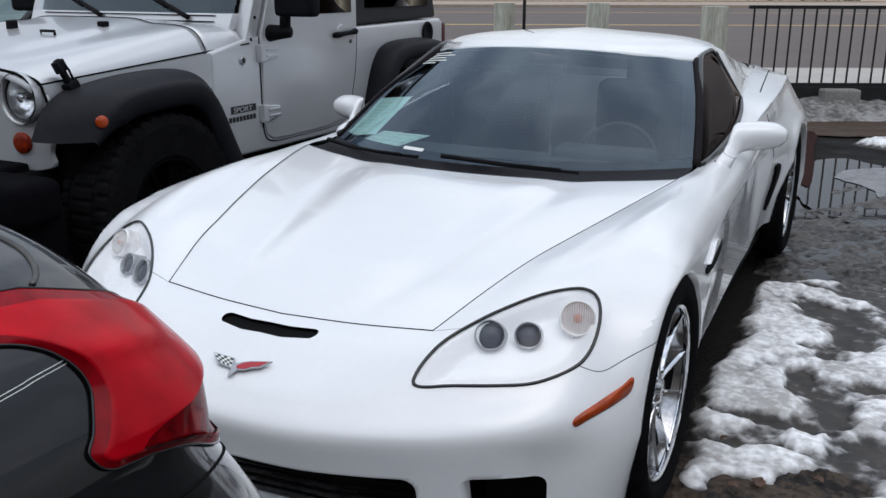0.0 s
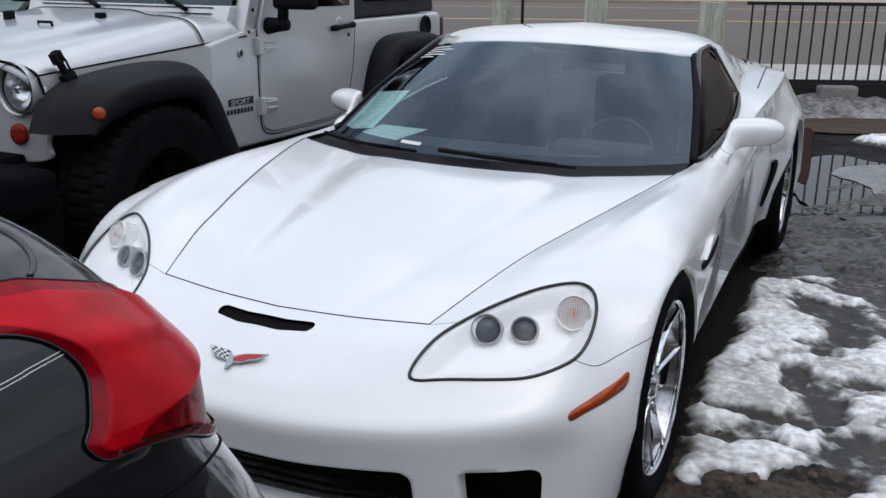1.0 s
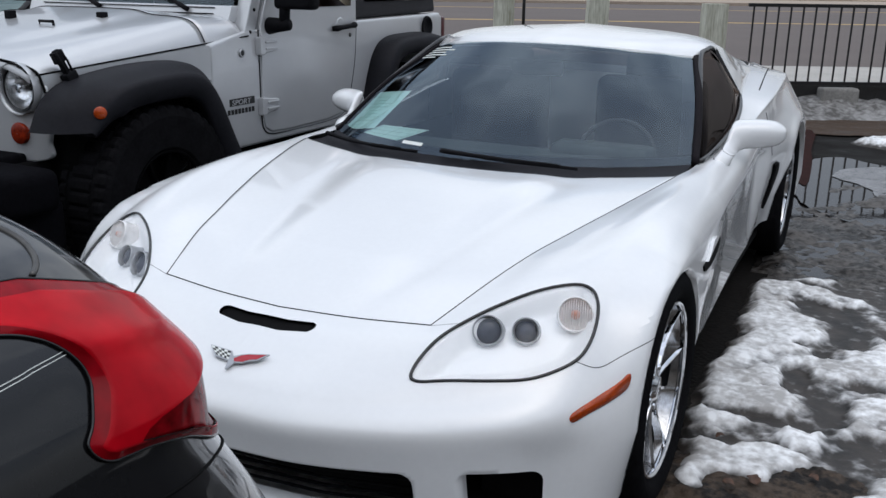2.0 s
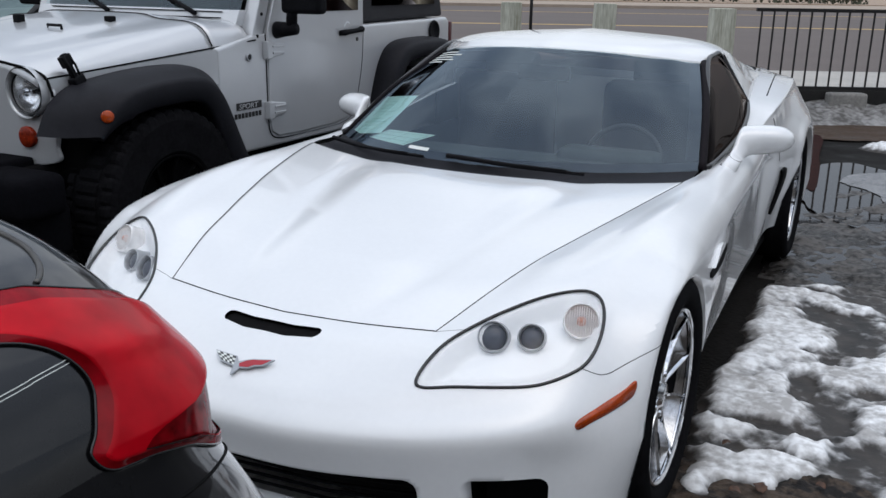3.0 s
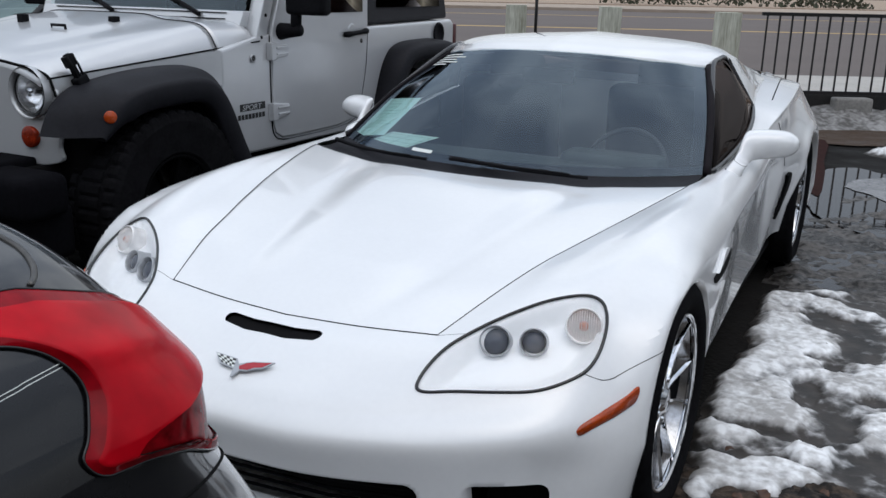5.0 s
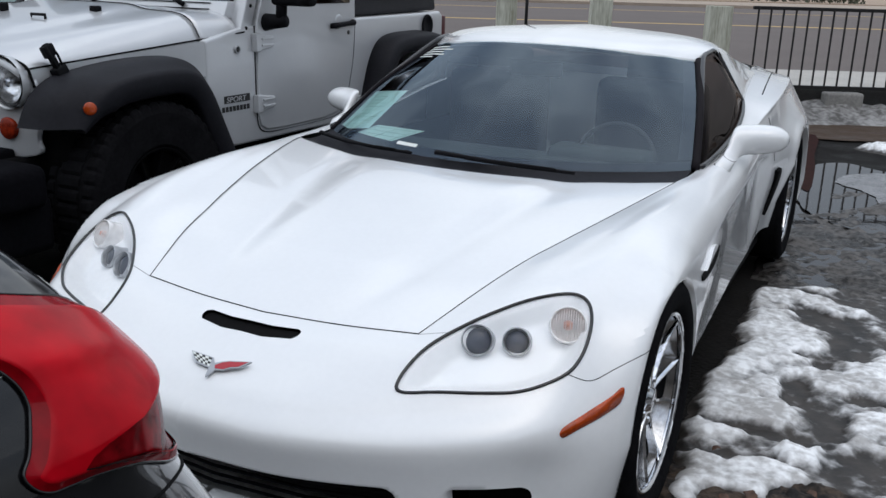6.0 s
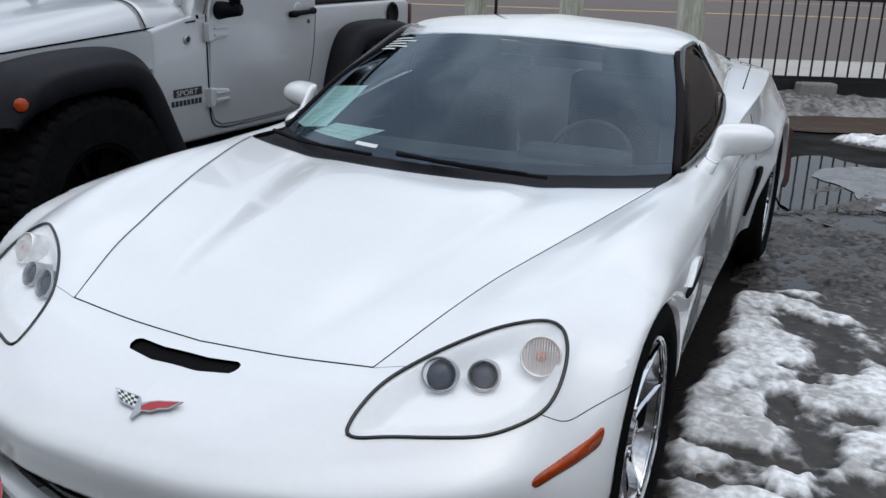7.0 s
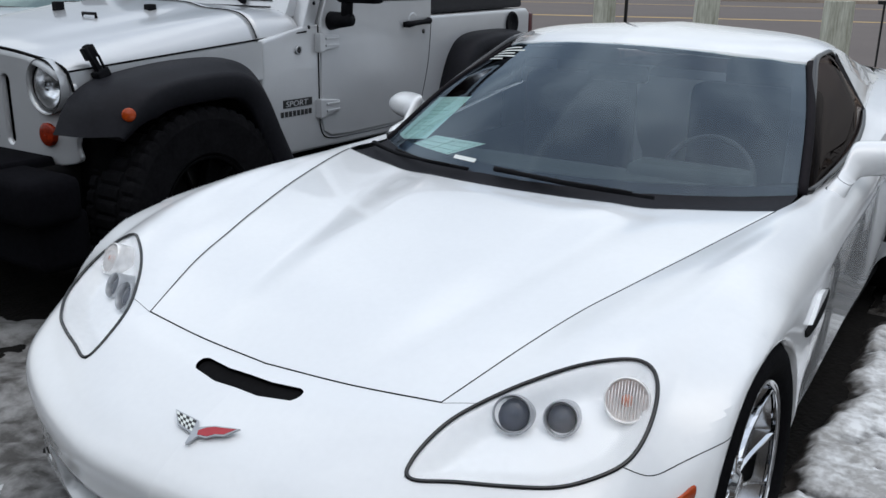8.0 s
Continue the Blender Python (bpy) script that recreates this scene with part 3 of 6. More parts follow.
def lip(bm, pick, off):
    """Folds the open edges that pick(middle) names inwards by off(co)."""
    edges = [e for e in bm.edges if e.is_boundary and pick((e.verts[0].co + e.verts[1].co) / 2)]
    ret = bmesh.ops.extrude_edge_only(bm, edges=edges)
    for v in ret["geom"]:
        if isinstance(v, bmesh.types.BMVert):
            v.co += Vector(off(v.co))


# Control lines of one side of the skin, each from the middle of the nose round the corner and back to the tail.
L_EDGE = [(0, -.478, .557), (.21, -.462, .560), (.41, -.436, .568), (.475, -.235, .628), (.52, -.07, .662), (.565, .075, .685), (.642, .343, .720), (.72, .685, .752),
          (.745, .95, .752), (.765, 1.4, .786), (.76, 1.8, .850), (.72, 2.1, .895), (.66, 2.685, .93), (.60, 3.2, .925), (.55, 3.45, .91)]
L_BROW = [(0, -.55, .543), (.23, -.535, .542), (.432, -.487, .556), (.54, -.345, .615), (.60, -.18, .668), (.655, .045, .700), (.705, .33, .734), (.758, .68, .752),
          (.785, .95, .753), (.80, 1.4, .778), (.80, 1.8, .838), (.79, 2.12, .882), (.76, 2.685, .915), (.70, 3.2, .905), (.62, 3.47, .88)]
L_CREST = [(0, -.66, .50), (.24, -.64, .497), (.46, -.56, .517), (.625, -.405, .587), (.70, -.235, .657), (.757, .02, .710), (.776, .31, .741), (.80, .67, .738),
           (.815, .95, .742), (.835, 1.4, .765), (.84, 1.8, .81), (.86, 2.14, .852), (.838, 2.685, .874), (.79, 3.2, .872), (.68, 3.49, .845)]
L_LAMP = [(0, -.738, .462), (.25, -.714, .459), (.50, -.616, .472), (.69, -.487, .508), (.785, -.31, .59), (.855, .0, .670), (.858, .30, .70), (.856, .66, .695),
          (.862, .95, .692), (.875, 1.4, .705), (.875, 1.8, .73), (.892, 2.15, .76), (.902, 2.685, .79), (.855, 3.2, .785), (.74, 3.5, .76)]
L_MARK = [(0, -.796, .410), (.26, -.771, .409), (.55, -.667, .420), (.745, -.54, .440), (.848, -.35, .472), (.905, .0, .60), (.904, .30, .60), (.893, .66, .60),
          (.884, .95, .60), (.880, 1.4, .60), (.880, 1.8, .60), (.925, 2.16, .61), (.963, 2.685, .66), (.915, 3.2, .66), (.76, 3.52, .62)]
L_BUMP = [(0, -.780, .325), (.27, -.755, .325), (.552, -.657, .325), (.747, -.533, .33), (.873, -.369, .35), (.91, 0, .47), (.904, .30, .45), (.888, .66, .45),
          (.874, .95, .43), (.868, 1.4, .42), (.868, 1.8, .42), (.900, 2.16, .43), (.963, 2.685, .50), (.905, 3.2, .46), (.75, 3.5, .42)]
L_SILL = [(0, -.74, .15), (.27, -.715, .15), (.54, -.625, .15), (.75, -.53, .15), (.855, -.375, .16), (.885, 0, .20), (.855, .30, .24), (.855, .66, .245),
          (.856, .95, .253), (.858, 1.4, .258), (.862, 1.8, .245), (.875, 2.16, .27), (.93, 2.685, .20), (.86, 3.2, .22), (.72, 3.42, .25)]
_along = np.array([spline(l, 421) for l in (L_EDGE, L_BROW, L_CREST, L_LAMP, L_MARK, L_BUMP, L_SILL)])
_along[0] = np.vstack([spline(L_EDGE[:3], 61), spline(L_EDGE[2:], 361)[1:]])          # the hood edge turns a sharp corner
SKIN = np.array([spline(_along[:, i], 91) for i in range(421)]).transpose(1, 0, 2)
PER_U, PER_V = 30, 15
_y = SKIN[:, :, 1]
SKIN[:, :, 0] -= .042 * np.clip((_y - .75) / 1.3, 0, 1) ** 1.2
for _hy, _hz, _hr, _face in ((0.0, .314, .334, .903), (2.685, .335, .352, .922)):
    _z = SKIN[:, :, 2]
    _d = np.hypot(_y - _hy, _z - _hz)
    _fy = _face - .004 * np.clip((-.02 - _y) / .13, 0, 1) - (.055 * np.clip((.55 - _z) / .18, 0, 1) * np.clip((2.6 - _y) / .2, 0, 1) if _hy > 1 else 0)
    _w = np.where(_d < _hr, 1.0, np.exp(-((_d - _hr) / np.where(_y > _hy, .085, .055)) ** 2)) * np.clip((.735 - _z) / .09, 0, 1) * np.clip((SKIN[:, :, 0] - .79) / .04, 0, 1)
    SKIN[:, :, 0] += _w * (_fy - .035 * np.clip((.36 - _z) / .2, 0, 1) - SKIN[:, :, 0])
# sharp crease along the rear shoulder
_v = np.arange(91)[:, None] / PER_V
_k = np.exp(-abs(_v - 2.0) / .30) * np.clip((_y - 1.45) / .5, 0, 1) * np.clip((3.45 - _y) / .3, 0, 1)
SKIN[:, :, 0] += .012 * _k
SKIN[:, :, 2] += .012 * _k
# scooped flank behind the fender vent
_in = np.clip((_y - .50) / .50, 0, 1)
_out = np.clip((2.02 - _y) / .2, 0, 1)
_cove = 1 / (1 + np.exp(-(.632 + .015 * (_y - .6) - SKIN[:, :, 2]) / .005)) * np.clip((SKIN[:, :, 2] - .20) / .43, 0, 1) * _in ** 2 * (3 - 2 * _in) * _out ** 2 * (3 - 2 * _out)
SKIN[:, :, 0] -= .022 * _cove


def skin(u, v, side=1, out=0.0):
    """The point of the skin at station u and line v, raised by out."""
    i, j = min(u * PER_U, 419.999), min(v * PER_V, 89.999)
    a, b = int(i), int(j)
    s, t = i - a, j - b
    g = SKIN
    p = (g[b, a] * (1 - s) + g[b, a + 1] * s) * (1 - t) + (g[b + 1, a] * (1 - s) + g[b + 1, a + 1] * s) * t
    if out:
        n = np.cross(g[b, a + 1] - g[b, a], g[b + 1, a] - g[b, a])
        p = p - out * n / np.linalg.norm(n)
    return Vector((p[0] * side, p[1], p[2]))


def nearest_skin(p, side=1, out=0.0):
    """The point of the skin nearest to p, searched ever more finely."""
    q = Vector((abs(p[0]), p[1], p[2]))
    d = ((SKIN - np.array(q)) ** 2).sum(2)
    j, i = np.unravel_index(d.argmin(), d.shape)
    u, v, h = i / PER_U, j / PER_V, .05
    while h > .001:
        best = min(((skin(max(0, u + a * h), max(0, v + c * h)) - q).length, max(0, u + a * h), max(0, v + c * h)) for a in (-1, 0, 1) for c in (-1, 0, 1))
        if (best[1], best[2]) == (u, v):
            h /= 2
        u, v = best[1], best[2]
    return skin(u, v, side, out)


HUB_F, HUB_R = (0.0, 0.325), (2.685, 0.34)
LAMP = [(.440, -.602, .505), (.436, -.555, .525), (.458, -.470, .564), (.522, -.378, .603), (.599, -.304, .641), (.669, -.252, .657), (.722, -.222, .657),
        (.752, -.235, .645), (.772, -.272, .620), (.780, -.338, .572), (.763, -.405, .533), (.694, -.483, .512), (.609, -.526, .500), (.514, -.563, .492), (.460, -.592, .493)]
_c = Vector(np.mean(LAMP, axis=0))
_e1 = (Vector(LAMP[6]) - Vector(LAMP[0])).normalized()
_n = (Vector(LAMP[10]) - Vector(LAMP[3])).cross(_e1)
_n = (_n if _n.z > 0 else -_n).normalized()
_e2 = _n.cross(_e1).normalized()


def lamp_flat(side):
    def flat(co):
        d = Vector((co[0] * side, co[1], co[2])) - _c
        return d.dot(_e1), d.dot(_e2)
    return flat


LAMP2D = [tuple(p) for p in spline([lamp_flat(1)(p) for p in LAMP + LAMP[:1]], 121)[:-1]]


def circle(c, r, n=96):
    return [(c[0] + r * math.cos(2 * math.pi * k / n), c[1] + r * math.sin(2 * math.pi * k / n)) for k in range(n)]


def rounded(x0, x1, y0, y1, r, n=6):
    pts = []
    for cx, cy, a0 in ((x1 - r, y1 - r, 0), (x0 + r, y1 - r, 90), (x0 + r, y0 + r, 180), (x1 - r, y0 + r, 270)):
        for k in range(n + 1):
            a = radians(a0 + 90 * k / n)
            pts.append((cx + r * math.cos(a), cy + r * math.sin(a)))
    return pts


def wheel(name, r, width, rim_r, side, m, parent, rim_mat, spokes=5, knobs=False):
    """Tyre, rim, split spokes, hub cap and brake disc; the outer face looks along x * side."""
    w = width / 2
    tyre = part(name, bmesh.new(), M_RUBBER, parent)
    prof = [(rim_r - .004, -.80), (rim_r + .012, -.93), (r - .035, -1), (r - .012, -.93), (r, -.84), (r, -.60), (r, -.58), (r, -.42), (r, -.40), (r, -.14), (r, -.12), (r, .12), (r, .14), (r, .40), (r, .42), (r, .58), (r, .60), (r, .84), (r - .012, .93), (r - .035, 1), (rim_r + .012, .93), (rim_r - .004, .80)]
    n = 176 if knobs else 72
    bm = bmesh.new()
    rings = []
    for q, (rad, xx) in enumerate(prof):
        row = []
        for k in range(n):
            rr = rad
            if knobs and 3 <= q <= 18:
                rr += .011 if (k + (2 if abs(xx) < .5 else 0)) % 4 < 3 and abs(abs(xx) - .5) > .09 else 0
            elif not knobs and q in (5, 6, 9, 10, 11, 12, 15, 16):
                rr -= .006 if q in (5, 16, 10, 11) else 0
            a = 2 * math.pi * k / n
            row.append(bm.verts.new((xx * w, math.cos(a) * rr, math.sin(a) * rr)))
        rings.append(row)
    for a, b in zip(rings, rings[1:]):
        for k in range(n):
            bm.faces.new((a[k], a[(k + 1) % n], b[(k + 1) % n], b[k]))
    bm.transform(m)
    bm.to_mesh(tyre.data)
    bm.free()
    for p in tyre.data.polygons:
        p.use_smooth = not knobs
    f = side * w
    rim = revolve([(rim_r - .014, f * .74), (rim_r - .004, f * .80), (rim_r, f * .86), (rim_r - .006, f * .89), (rim_r - .014, f * .84)], 64)
    rim.transform(m)
    part("rim", rim, rim_mat, tyre)
    barrel = revolve([(rim_r - .03, -f * .8), (rim_r - .035, f * .3), (rim_r - .014, f * .76)], 64)
    barrel.transform(m)
    part("barrel", barrel, M_BARREL, tyre, "dark inner barrel of the wheel")
    for k in range(spokes):
        a = 2 * math.pi * k / spokes
        b = bmesh.new()
        prev = None
        inset = []
        # out, radius, half width and depth of the dark recess between the two ridges of the spoke
        for xx, zz, hw, groove in spline([(f * .64, .030, .026, .004), (f * .63, .070, .030, .010), (f * .66, rim_r * .50, .040, .020), (f * .73, rim_r * .72, .054, .026), (f * .80, rim_r * .90, .068, .028), (f * .83, rim_r - .008, .078, .028)], 12):
            e = min(.4, .0105 / hw)
            ring = [b.verts.new((xx + dx * side, dy, zz)) for dx, dy in ((-.034, -hw), (-.004, -hw), (.003, -hw * (1 - e * .4)), (.002, -hw * (1 - e)), (-groove, -hw * (1 - e * 1.5)), (-groove, hw * (1 - e * 1.5)), (.002, hw * (1 - e)), (.003, hw * (1 - e * .4)), (-.004, hw), (-.034, hw))]
            inset.append([(xx + (.0015 - groove) * side, k * hw * (1 - e * 1.4), zz) for k in (-1, -.4, .4, 1)])
            if prev:
                for i in range(10):
                    b.faces.new((prev[i], prev[(i + 1) % 10], ring[(i + 1) % 10], ring[i]))
            prev = ring
        b.transform(m @ Matrix.Rotation(a - .44, 4, "X"))
        bmesh.ops.recalc_face_normals(b, faces=b.faces[:])
        part("spoke", b, rim_mat, tyre, smooth=False)
        if not knobs:
            b = grid_bm(inset)
            b.transform(m @ Matrix.Rotation(a - .44, 4, "X"))
            part("spoke_recess", b, M_RIMDARK, tyre, "dark recess of a split spoke")
    cap = revolve([(.001, f * .74), (.03, f * .73), (.036, f * .66), (.07, f * .62), (.075, f * .4)], 32)
    for k in range(5):
        merge(cap, revolve([(.001, f * .68), (.008, f * .68), (.009, f * .58)], 8), Matrix.Rotation(2 * math.pi * (k + .5) / 5, 4, "X") @ pose(0, 0, .055))
    cap.transform(m)
    part("hub_cap", cap, rim_mat, tyre)
    disc = revolve([(.07, f * .12), (rim_r * .78, f * .12), (rim_r * .78, f * .0), (.07, f * .0)], 48)
    disc.transform(m)
    part("brake_disc", disc, M_STEEL, tyre)
    return tyre


def sports_car():
    car = thing("sports_car", "glossy white two-door sports coupe parked in melting snow", "car")
    stages = {1: {}, -1: {}}
    ends = [(-.142, -.520), (-.144, -.534), (-.136, -.550), (-.06, -.567), (.06, -.567), (.136, -.550), (.144, -.534), (.142, -.520), (.131, -.513), (.06, -.524), (-.06, -.524), (-.131, -.513)]
    slot = [(p[0] + (q[0] - p[0]) * k / 6, p[1] + (q[1] - p[1]) * k / 6) for p, q in zip(ends, ends[1:] + ends[:1]) for k in range(6)]
    grille = rounded(-.490, .490, .185, .318, .03, 10)
    for side in (1, -1):
        bm = grid_bm(SKIN, mirror=side < 0, flip=True)
        lens, scoop = bmesh.new(), bmesh.new()
        cut(bm, lamp_flat(side), LAMP2D, lambda co: co.y < -.1 and co.z > .45, lens)
        for c, r in (((0, .314), .334), ((2.685, .335), .352)):
            cut(bm, lambda co: (co.y, co.z), circle(c, r), lambda co: abs(co.x) > .76 and abs(co.y - c[0]) < .5)
        cut(bm, lambda co: (co.x, co.z), grille, lambda co: co.y < -.6)
        cut(bm, lambda co: (abs(co.x), co.z), rounded(.580, .745, .195, .322, .025, 10), lambda co: co.y < -.46 and co.z < .38)
        cut(bm, lambda co: (co.x, co.y), slot, lambda co: co.z > .5 and co.y < -.49, scoop)
        for c in ((0, .314), (2.685, .335)):
            lip(bm, lambda co: abs(math.hypot(co.y - c[0], co.z - c[1]) - .343) < .016 and abs(co.x) > .6, lambda co: (-.05 * side, 0, 0))
        lip(bm, lambda co: co.y < -.6 and co.z < .36 and abs(co.x) > .01 and co.z > .175, lambda co: (0, .05, 0))
        # near-black sheet just under the skin, in place of the scoop's shade
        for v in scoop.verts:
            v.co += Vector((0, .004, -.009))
        part("scoop_shade", scoop, M_DEEP, car, "near-black sheet for the shade inside the nose scoop")
        # panels of the skin
        def panel(co):
            y, x, z = co.y, abs(co.x), co.z
            if y < .8:
                if y < -.45 or x < .40 or (z < .50 + .12 * max(0, x - .80) / .1 and y < -.2) or (y < .0 and z < .2):
                    return "front_fascia"
                return "front_fender"
            if y < 1.93 and z > .29:
                return "door"
            return "rear_fender" if z > .29 or y > 2 else "sill"
        bm.normal_update()
        groups = {}
        for f in bm.faces:
            groups.setdefault(panel(f.calc_center_median()), []).append([v.index for v in f.verts])
        bm.verts.index_update()
        groups = {}
        for f in bm.faces:
            groups.setdefault(panel(f.calc_center_median()), []).append([v.index for v in f.verts])
        co = [v.co.copy() for v in bm.verts]
        bm.free()
        for name, faces in groups.items():
            b = bmesh.new()
            vs = {}
            for idx in faces:
                for i in idx:
                    if i not in vs:
                        vs[i] = b.verts.new(co[i])
                b.faces.new([vs[i] for i in idx])
            stages[side][name] = part(name, b, M_WHITE, car)
        # headlamp
        lens.normal_update()
        start = next(e for e in lens.edges if e.is_boundary)
        ring, last, cur = [start.verts[0]], start, start.verts[1]
        while cur is not ring[0]:
            ring.append(cur)
            last = next(e for e in cur.link_edges if e.is_boundary and e is not last)
            cur = last.other_vert(cur)
        ring = [v.co.copy() for v in ring]
        house = bmesh.new()
        me = bpy.data.meshes.new("tmp")
        lens.to_mesh(me)
        house.from_mesh(me)
        bpy.data.meshes.remove(me)
        nn = Vector((_n.x * side, _n.y, _n.z))
        flat = lamp_flat(side)
        for v in house.verts:
            x, y = flat(v.co)
            d = min(math.hypot(x - a, y - b) for a, b in LAMP2D)
            k = min(1, d / .055)
            v.co -= nn * (.003 + .050 * k * k * (3 - 2 * k))
        lamp = part("headlamp", house, M_HOUSING, car, "clear headlamp with white housing and black gasket")
        part("lens", lens, M_LENS, lamp).visible_shadow = False
        sm = [sum((ring[(i + k) % len(ring)] for k in (-3, -2, -1, 0, 1, 2, 3)), Vector()) / 7 for i in range(len(ring))]
        part("gasket", tube_bm(sm, .0042, 8, closed=True), M_TRIM, lamp, "black rubber gasket")
        ax = Vector((.25 * side, -.85, .46)).normalized()
        turn = ax.to_track_quat("X", "Z").to_matrix().to_4x4()
        for name, p, r in (("projector", (.544, -.401, .568), .035), ("projector", (.627, -.368, .570), .031)):
            at = Matrix.Translation((p[0] * side, p[1], p[2])) @ turn
            b = revolve([(r + .012, -.07), (r + .004, -.03), (r + .002, .004), (r + .0005, .007), (r - .001, .005), (r - .003, -.012)], 40)
            b.transform(at)
            pr = part(name, b, M_BEZEL, lamp)
            b = revolve([(r - .004, -.012), (r * .75, -.004), (r * .40, .001), (.0005, .003)], 40)
            b.transform(at)
            part("projector_lens", b, M_PROJ, pr, "smoky glass projector lens")
        at = Matrix.Translation((.7235 * side, -.298, .606)) @ turn
        b = revolve([(.046, -.06), (.043, -.01), (.042, .005), (.040, .007), (.038, .003), (.02, -.014), (.0005, -.020)], 40)
        b.transform(at)
        sig = part("turn_signal", b, M_REFLECT, lamp, "round ribbed clear turn signal")
        for k in range(-6, 7):
            h = math.sqrt(max(0, .036**2 - (k * .0055) ** 2))
            b = tube_bm([(.004, k * .0055, -h), (.007, k * .0055, 0), (.004, k * .0055, h)], .0011, 5)
            b.transform(at)
            part("rib", b, M_REFLECT, sig)
        b = revolve([(.012, -.004), (.008, .006), (.0005, .009)], 20)
        b.transform(at)
        part("bulb", b, mat("faded_amber_bulb", (.55, .22, .14), .2), sig)
        def laid(pts, n, out, closed=False, turns=4):
            """A curve laid on the skin and smoothed."""
            q = [nearest_skin(p, side, out) for p in spline(list(pts) + ([pts[0]] if closed else []), n + closed)[: n if closed else None]]
            for _ in range(turns):
                q = [(q[i - 1] + q[i] * 2 + q[(i + 1) % len(q)]) / 4 if closed or 0 < i < len(q) - 1 else q[i] for i in range(len(q))]
            return q
        # amber side marker lying on the fascia
        mk = [(.784, -.496, .440), (.791, -.481, .451), (.819, -.421, .465), (.851, -.364, .483), (.867, -.335, .499), (.874, -.332, .494), (.874, -.343, .477), (.866, -.360, .463), (.839, -.405, .446), (.809, -.461, .436), (.792, -.488, .429), (.786, -.495, .432)]
        b = bmesh.new()
        lo = [b.verts.new(p) for p in laid(mk, 72, -.002, True, 1)]
        hi = [b.verts.new(p) for p in laid(mk, 72, .0018, True, 1)]
        for i in range(len(lo)):
            b.faces.new((lo[i], lo[(i + 1) % len(lo)], hi[(i + 1) % len(lo)], hi[i]))
        cen = b.verts.new(sum((v.co for v in hi), Vector()) / len(hi) + Vector((.0015 * side, -.001, .0)))
        for i in range(len(hi)):
            b.faces.new((hi[i], hi[(i + 1) % len(hi)], cen))
        bmesh.ops.recalc_face_normals(b, faces=b.faces[:])
        part("side_marker", b, M_AMBER, car, "amber side marker lens")
        # panel gaps
        def gap(pts, r=.0022, name="panel_gap"):
            part(name, tube_bm(pts, r, 6), M_DEEP, car)
        gap([skin(u, 0, side, -.0005) for u in np.linspace(2, 7.05, 90)], .0018)
        gap([nearest_skin(p, side, -.0004) for p in laid([(.762, -.410, .539), (.784, -.398, .528), (.803, -.383, .519), (.820, -.362, .520), (.838, -.335, .530), (.867, -.298, .545), (.903, -.235, .558)], 40, 0, False, 10)], .0012)
        gap(laid([(.763, 2.20, .90), (.71, 2.80, .92), (.65, 3.40, .90)], 30, -.0005, False, 4), .003)
        gap(laid([(.825, 1.962, .815), (.84, 1.98, .77), (.85, 2.00, .72), (.85, 2.03, .62)], 30, -.0005, False, 4), .0025)
        gap(laid([(.411, -.437, .567), (.445, -.430, .575), (.482, -.424, .584)], 12, -.0008, False, 2), .0012)
        # slanted fender vent and rear duct, near-black plates in place of the shaded openings
        b = bmesh.new()
        b.faces.new([b.verts.new(nearest_skin((.90, y, z), side, .004)) for y, z in spline([(.30, .586), (.43, .599), (.555, .612), (.610, .588), (.50, .564), (.33, .564), (.30, .586)], 37)[:-1]])
        bmesh.ops.recalc_face_normals(b, faces=b.faces[:])
        thicken(b, .012)
        vent = part("fender_vent", b, M_DEEP, car, "black slanted fender vent", smooth=False)
        b = bmesh.new()
        b.faces.new([b.verts.new(nearest_skin((.90, y, z), side, .010)) for y, z in spline([(.33, .592), (.40, .607), (.475, .624), (.545, .614), (.43, .602), (.33, .592)], 31)[:-1]])
        bmesh.ops.recalc_face_normals(b, faces=b.faces[:])
        thicken(b, .014)
        part("vent_fin", b, M_WHITE, vent, "white fin over the vent", smooth=False)
        dq = spline([(.88, 2.06, .572), (.88, 2.125, .577), (.89, 2.155, .53), (.88, 2.145, .465), (.87, 2.105, .40), (.86, 2.055, .365), (.86, 2.058, .39), (.87, 2.08, .46), (.88, 2.082, .53), (.88, 2.06, .572)], 41)[:-1]
        b = bmesh.new()
        pts = [nearest_skin(p, side, .003) for p in dq]
        b.faces.new([b.verts.new(p) for p in pts])
        thicken(b, .012)
        part("rear_duct", b, M_DEEP, car, "black air duct ahead of the rear wheel")
        # mirror: an arm rising from the door and turning into a blade-shaped head
        # sections: lower x, z, upper x, z, y, half depth
        arm = spline([(0.817, 0.695, 0.770, 0.739, 1.045, 0.032), (0.825, 0.716, 0.779, 0.761, 1.068, 0.033), (0.834, 0.750, 0.790, 0.779, 1.100, 0.035), (0.838, 0.765, 0.794, 0.788, 1.135, 0.038), (.838, .766, .794, .805, 1.190, .044), (.845, .769, .799, .843, 1.230, .052),
                      (.858, .768, .810, .869, 1.265, .062), (.888, .769, .856, .874, 1.295, .068), (.925, .774, .909, .875, 1.310, .068), (.957, .782, .948, .869, 1.320, .060), (.979, .799, .973, .855, 1.320, .042), (.986, .813, .984, .843, 1.320, .024), (.988, .827, .988, .831, 1.320, .002)], 56)

        def section(p, grow=1.0, n=28):
            lo, hi = Vector((p[0], p[4], p[1])), Vector((p[2], p[4], p[3]))
            ring = []
            for q in range(n):
                c, w = math.cos(2 * math.pi * q / n), math.sin(2 * math.pi * q / n)
                c = math.copysign(abs(c) ** .8, c) * grow
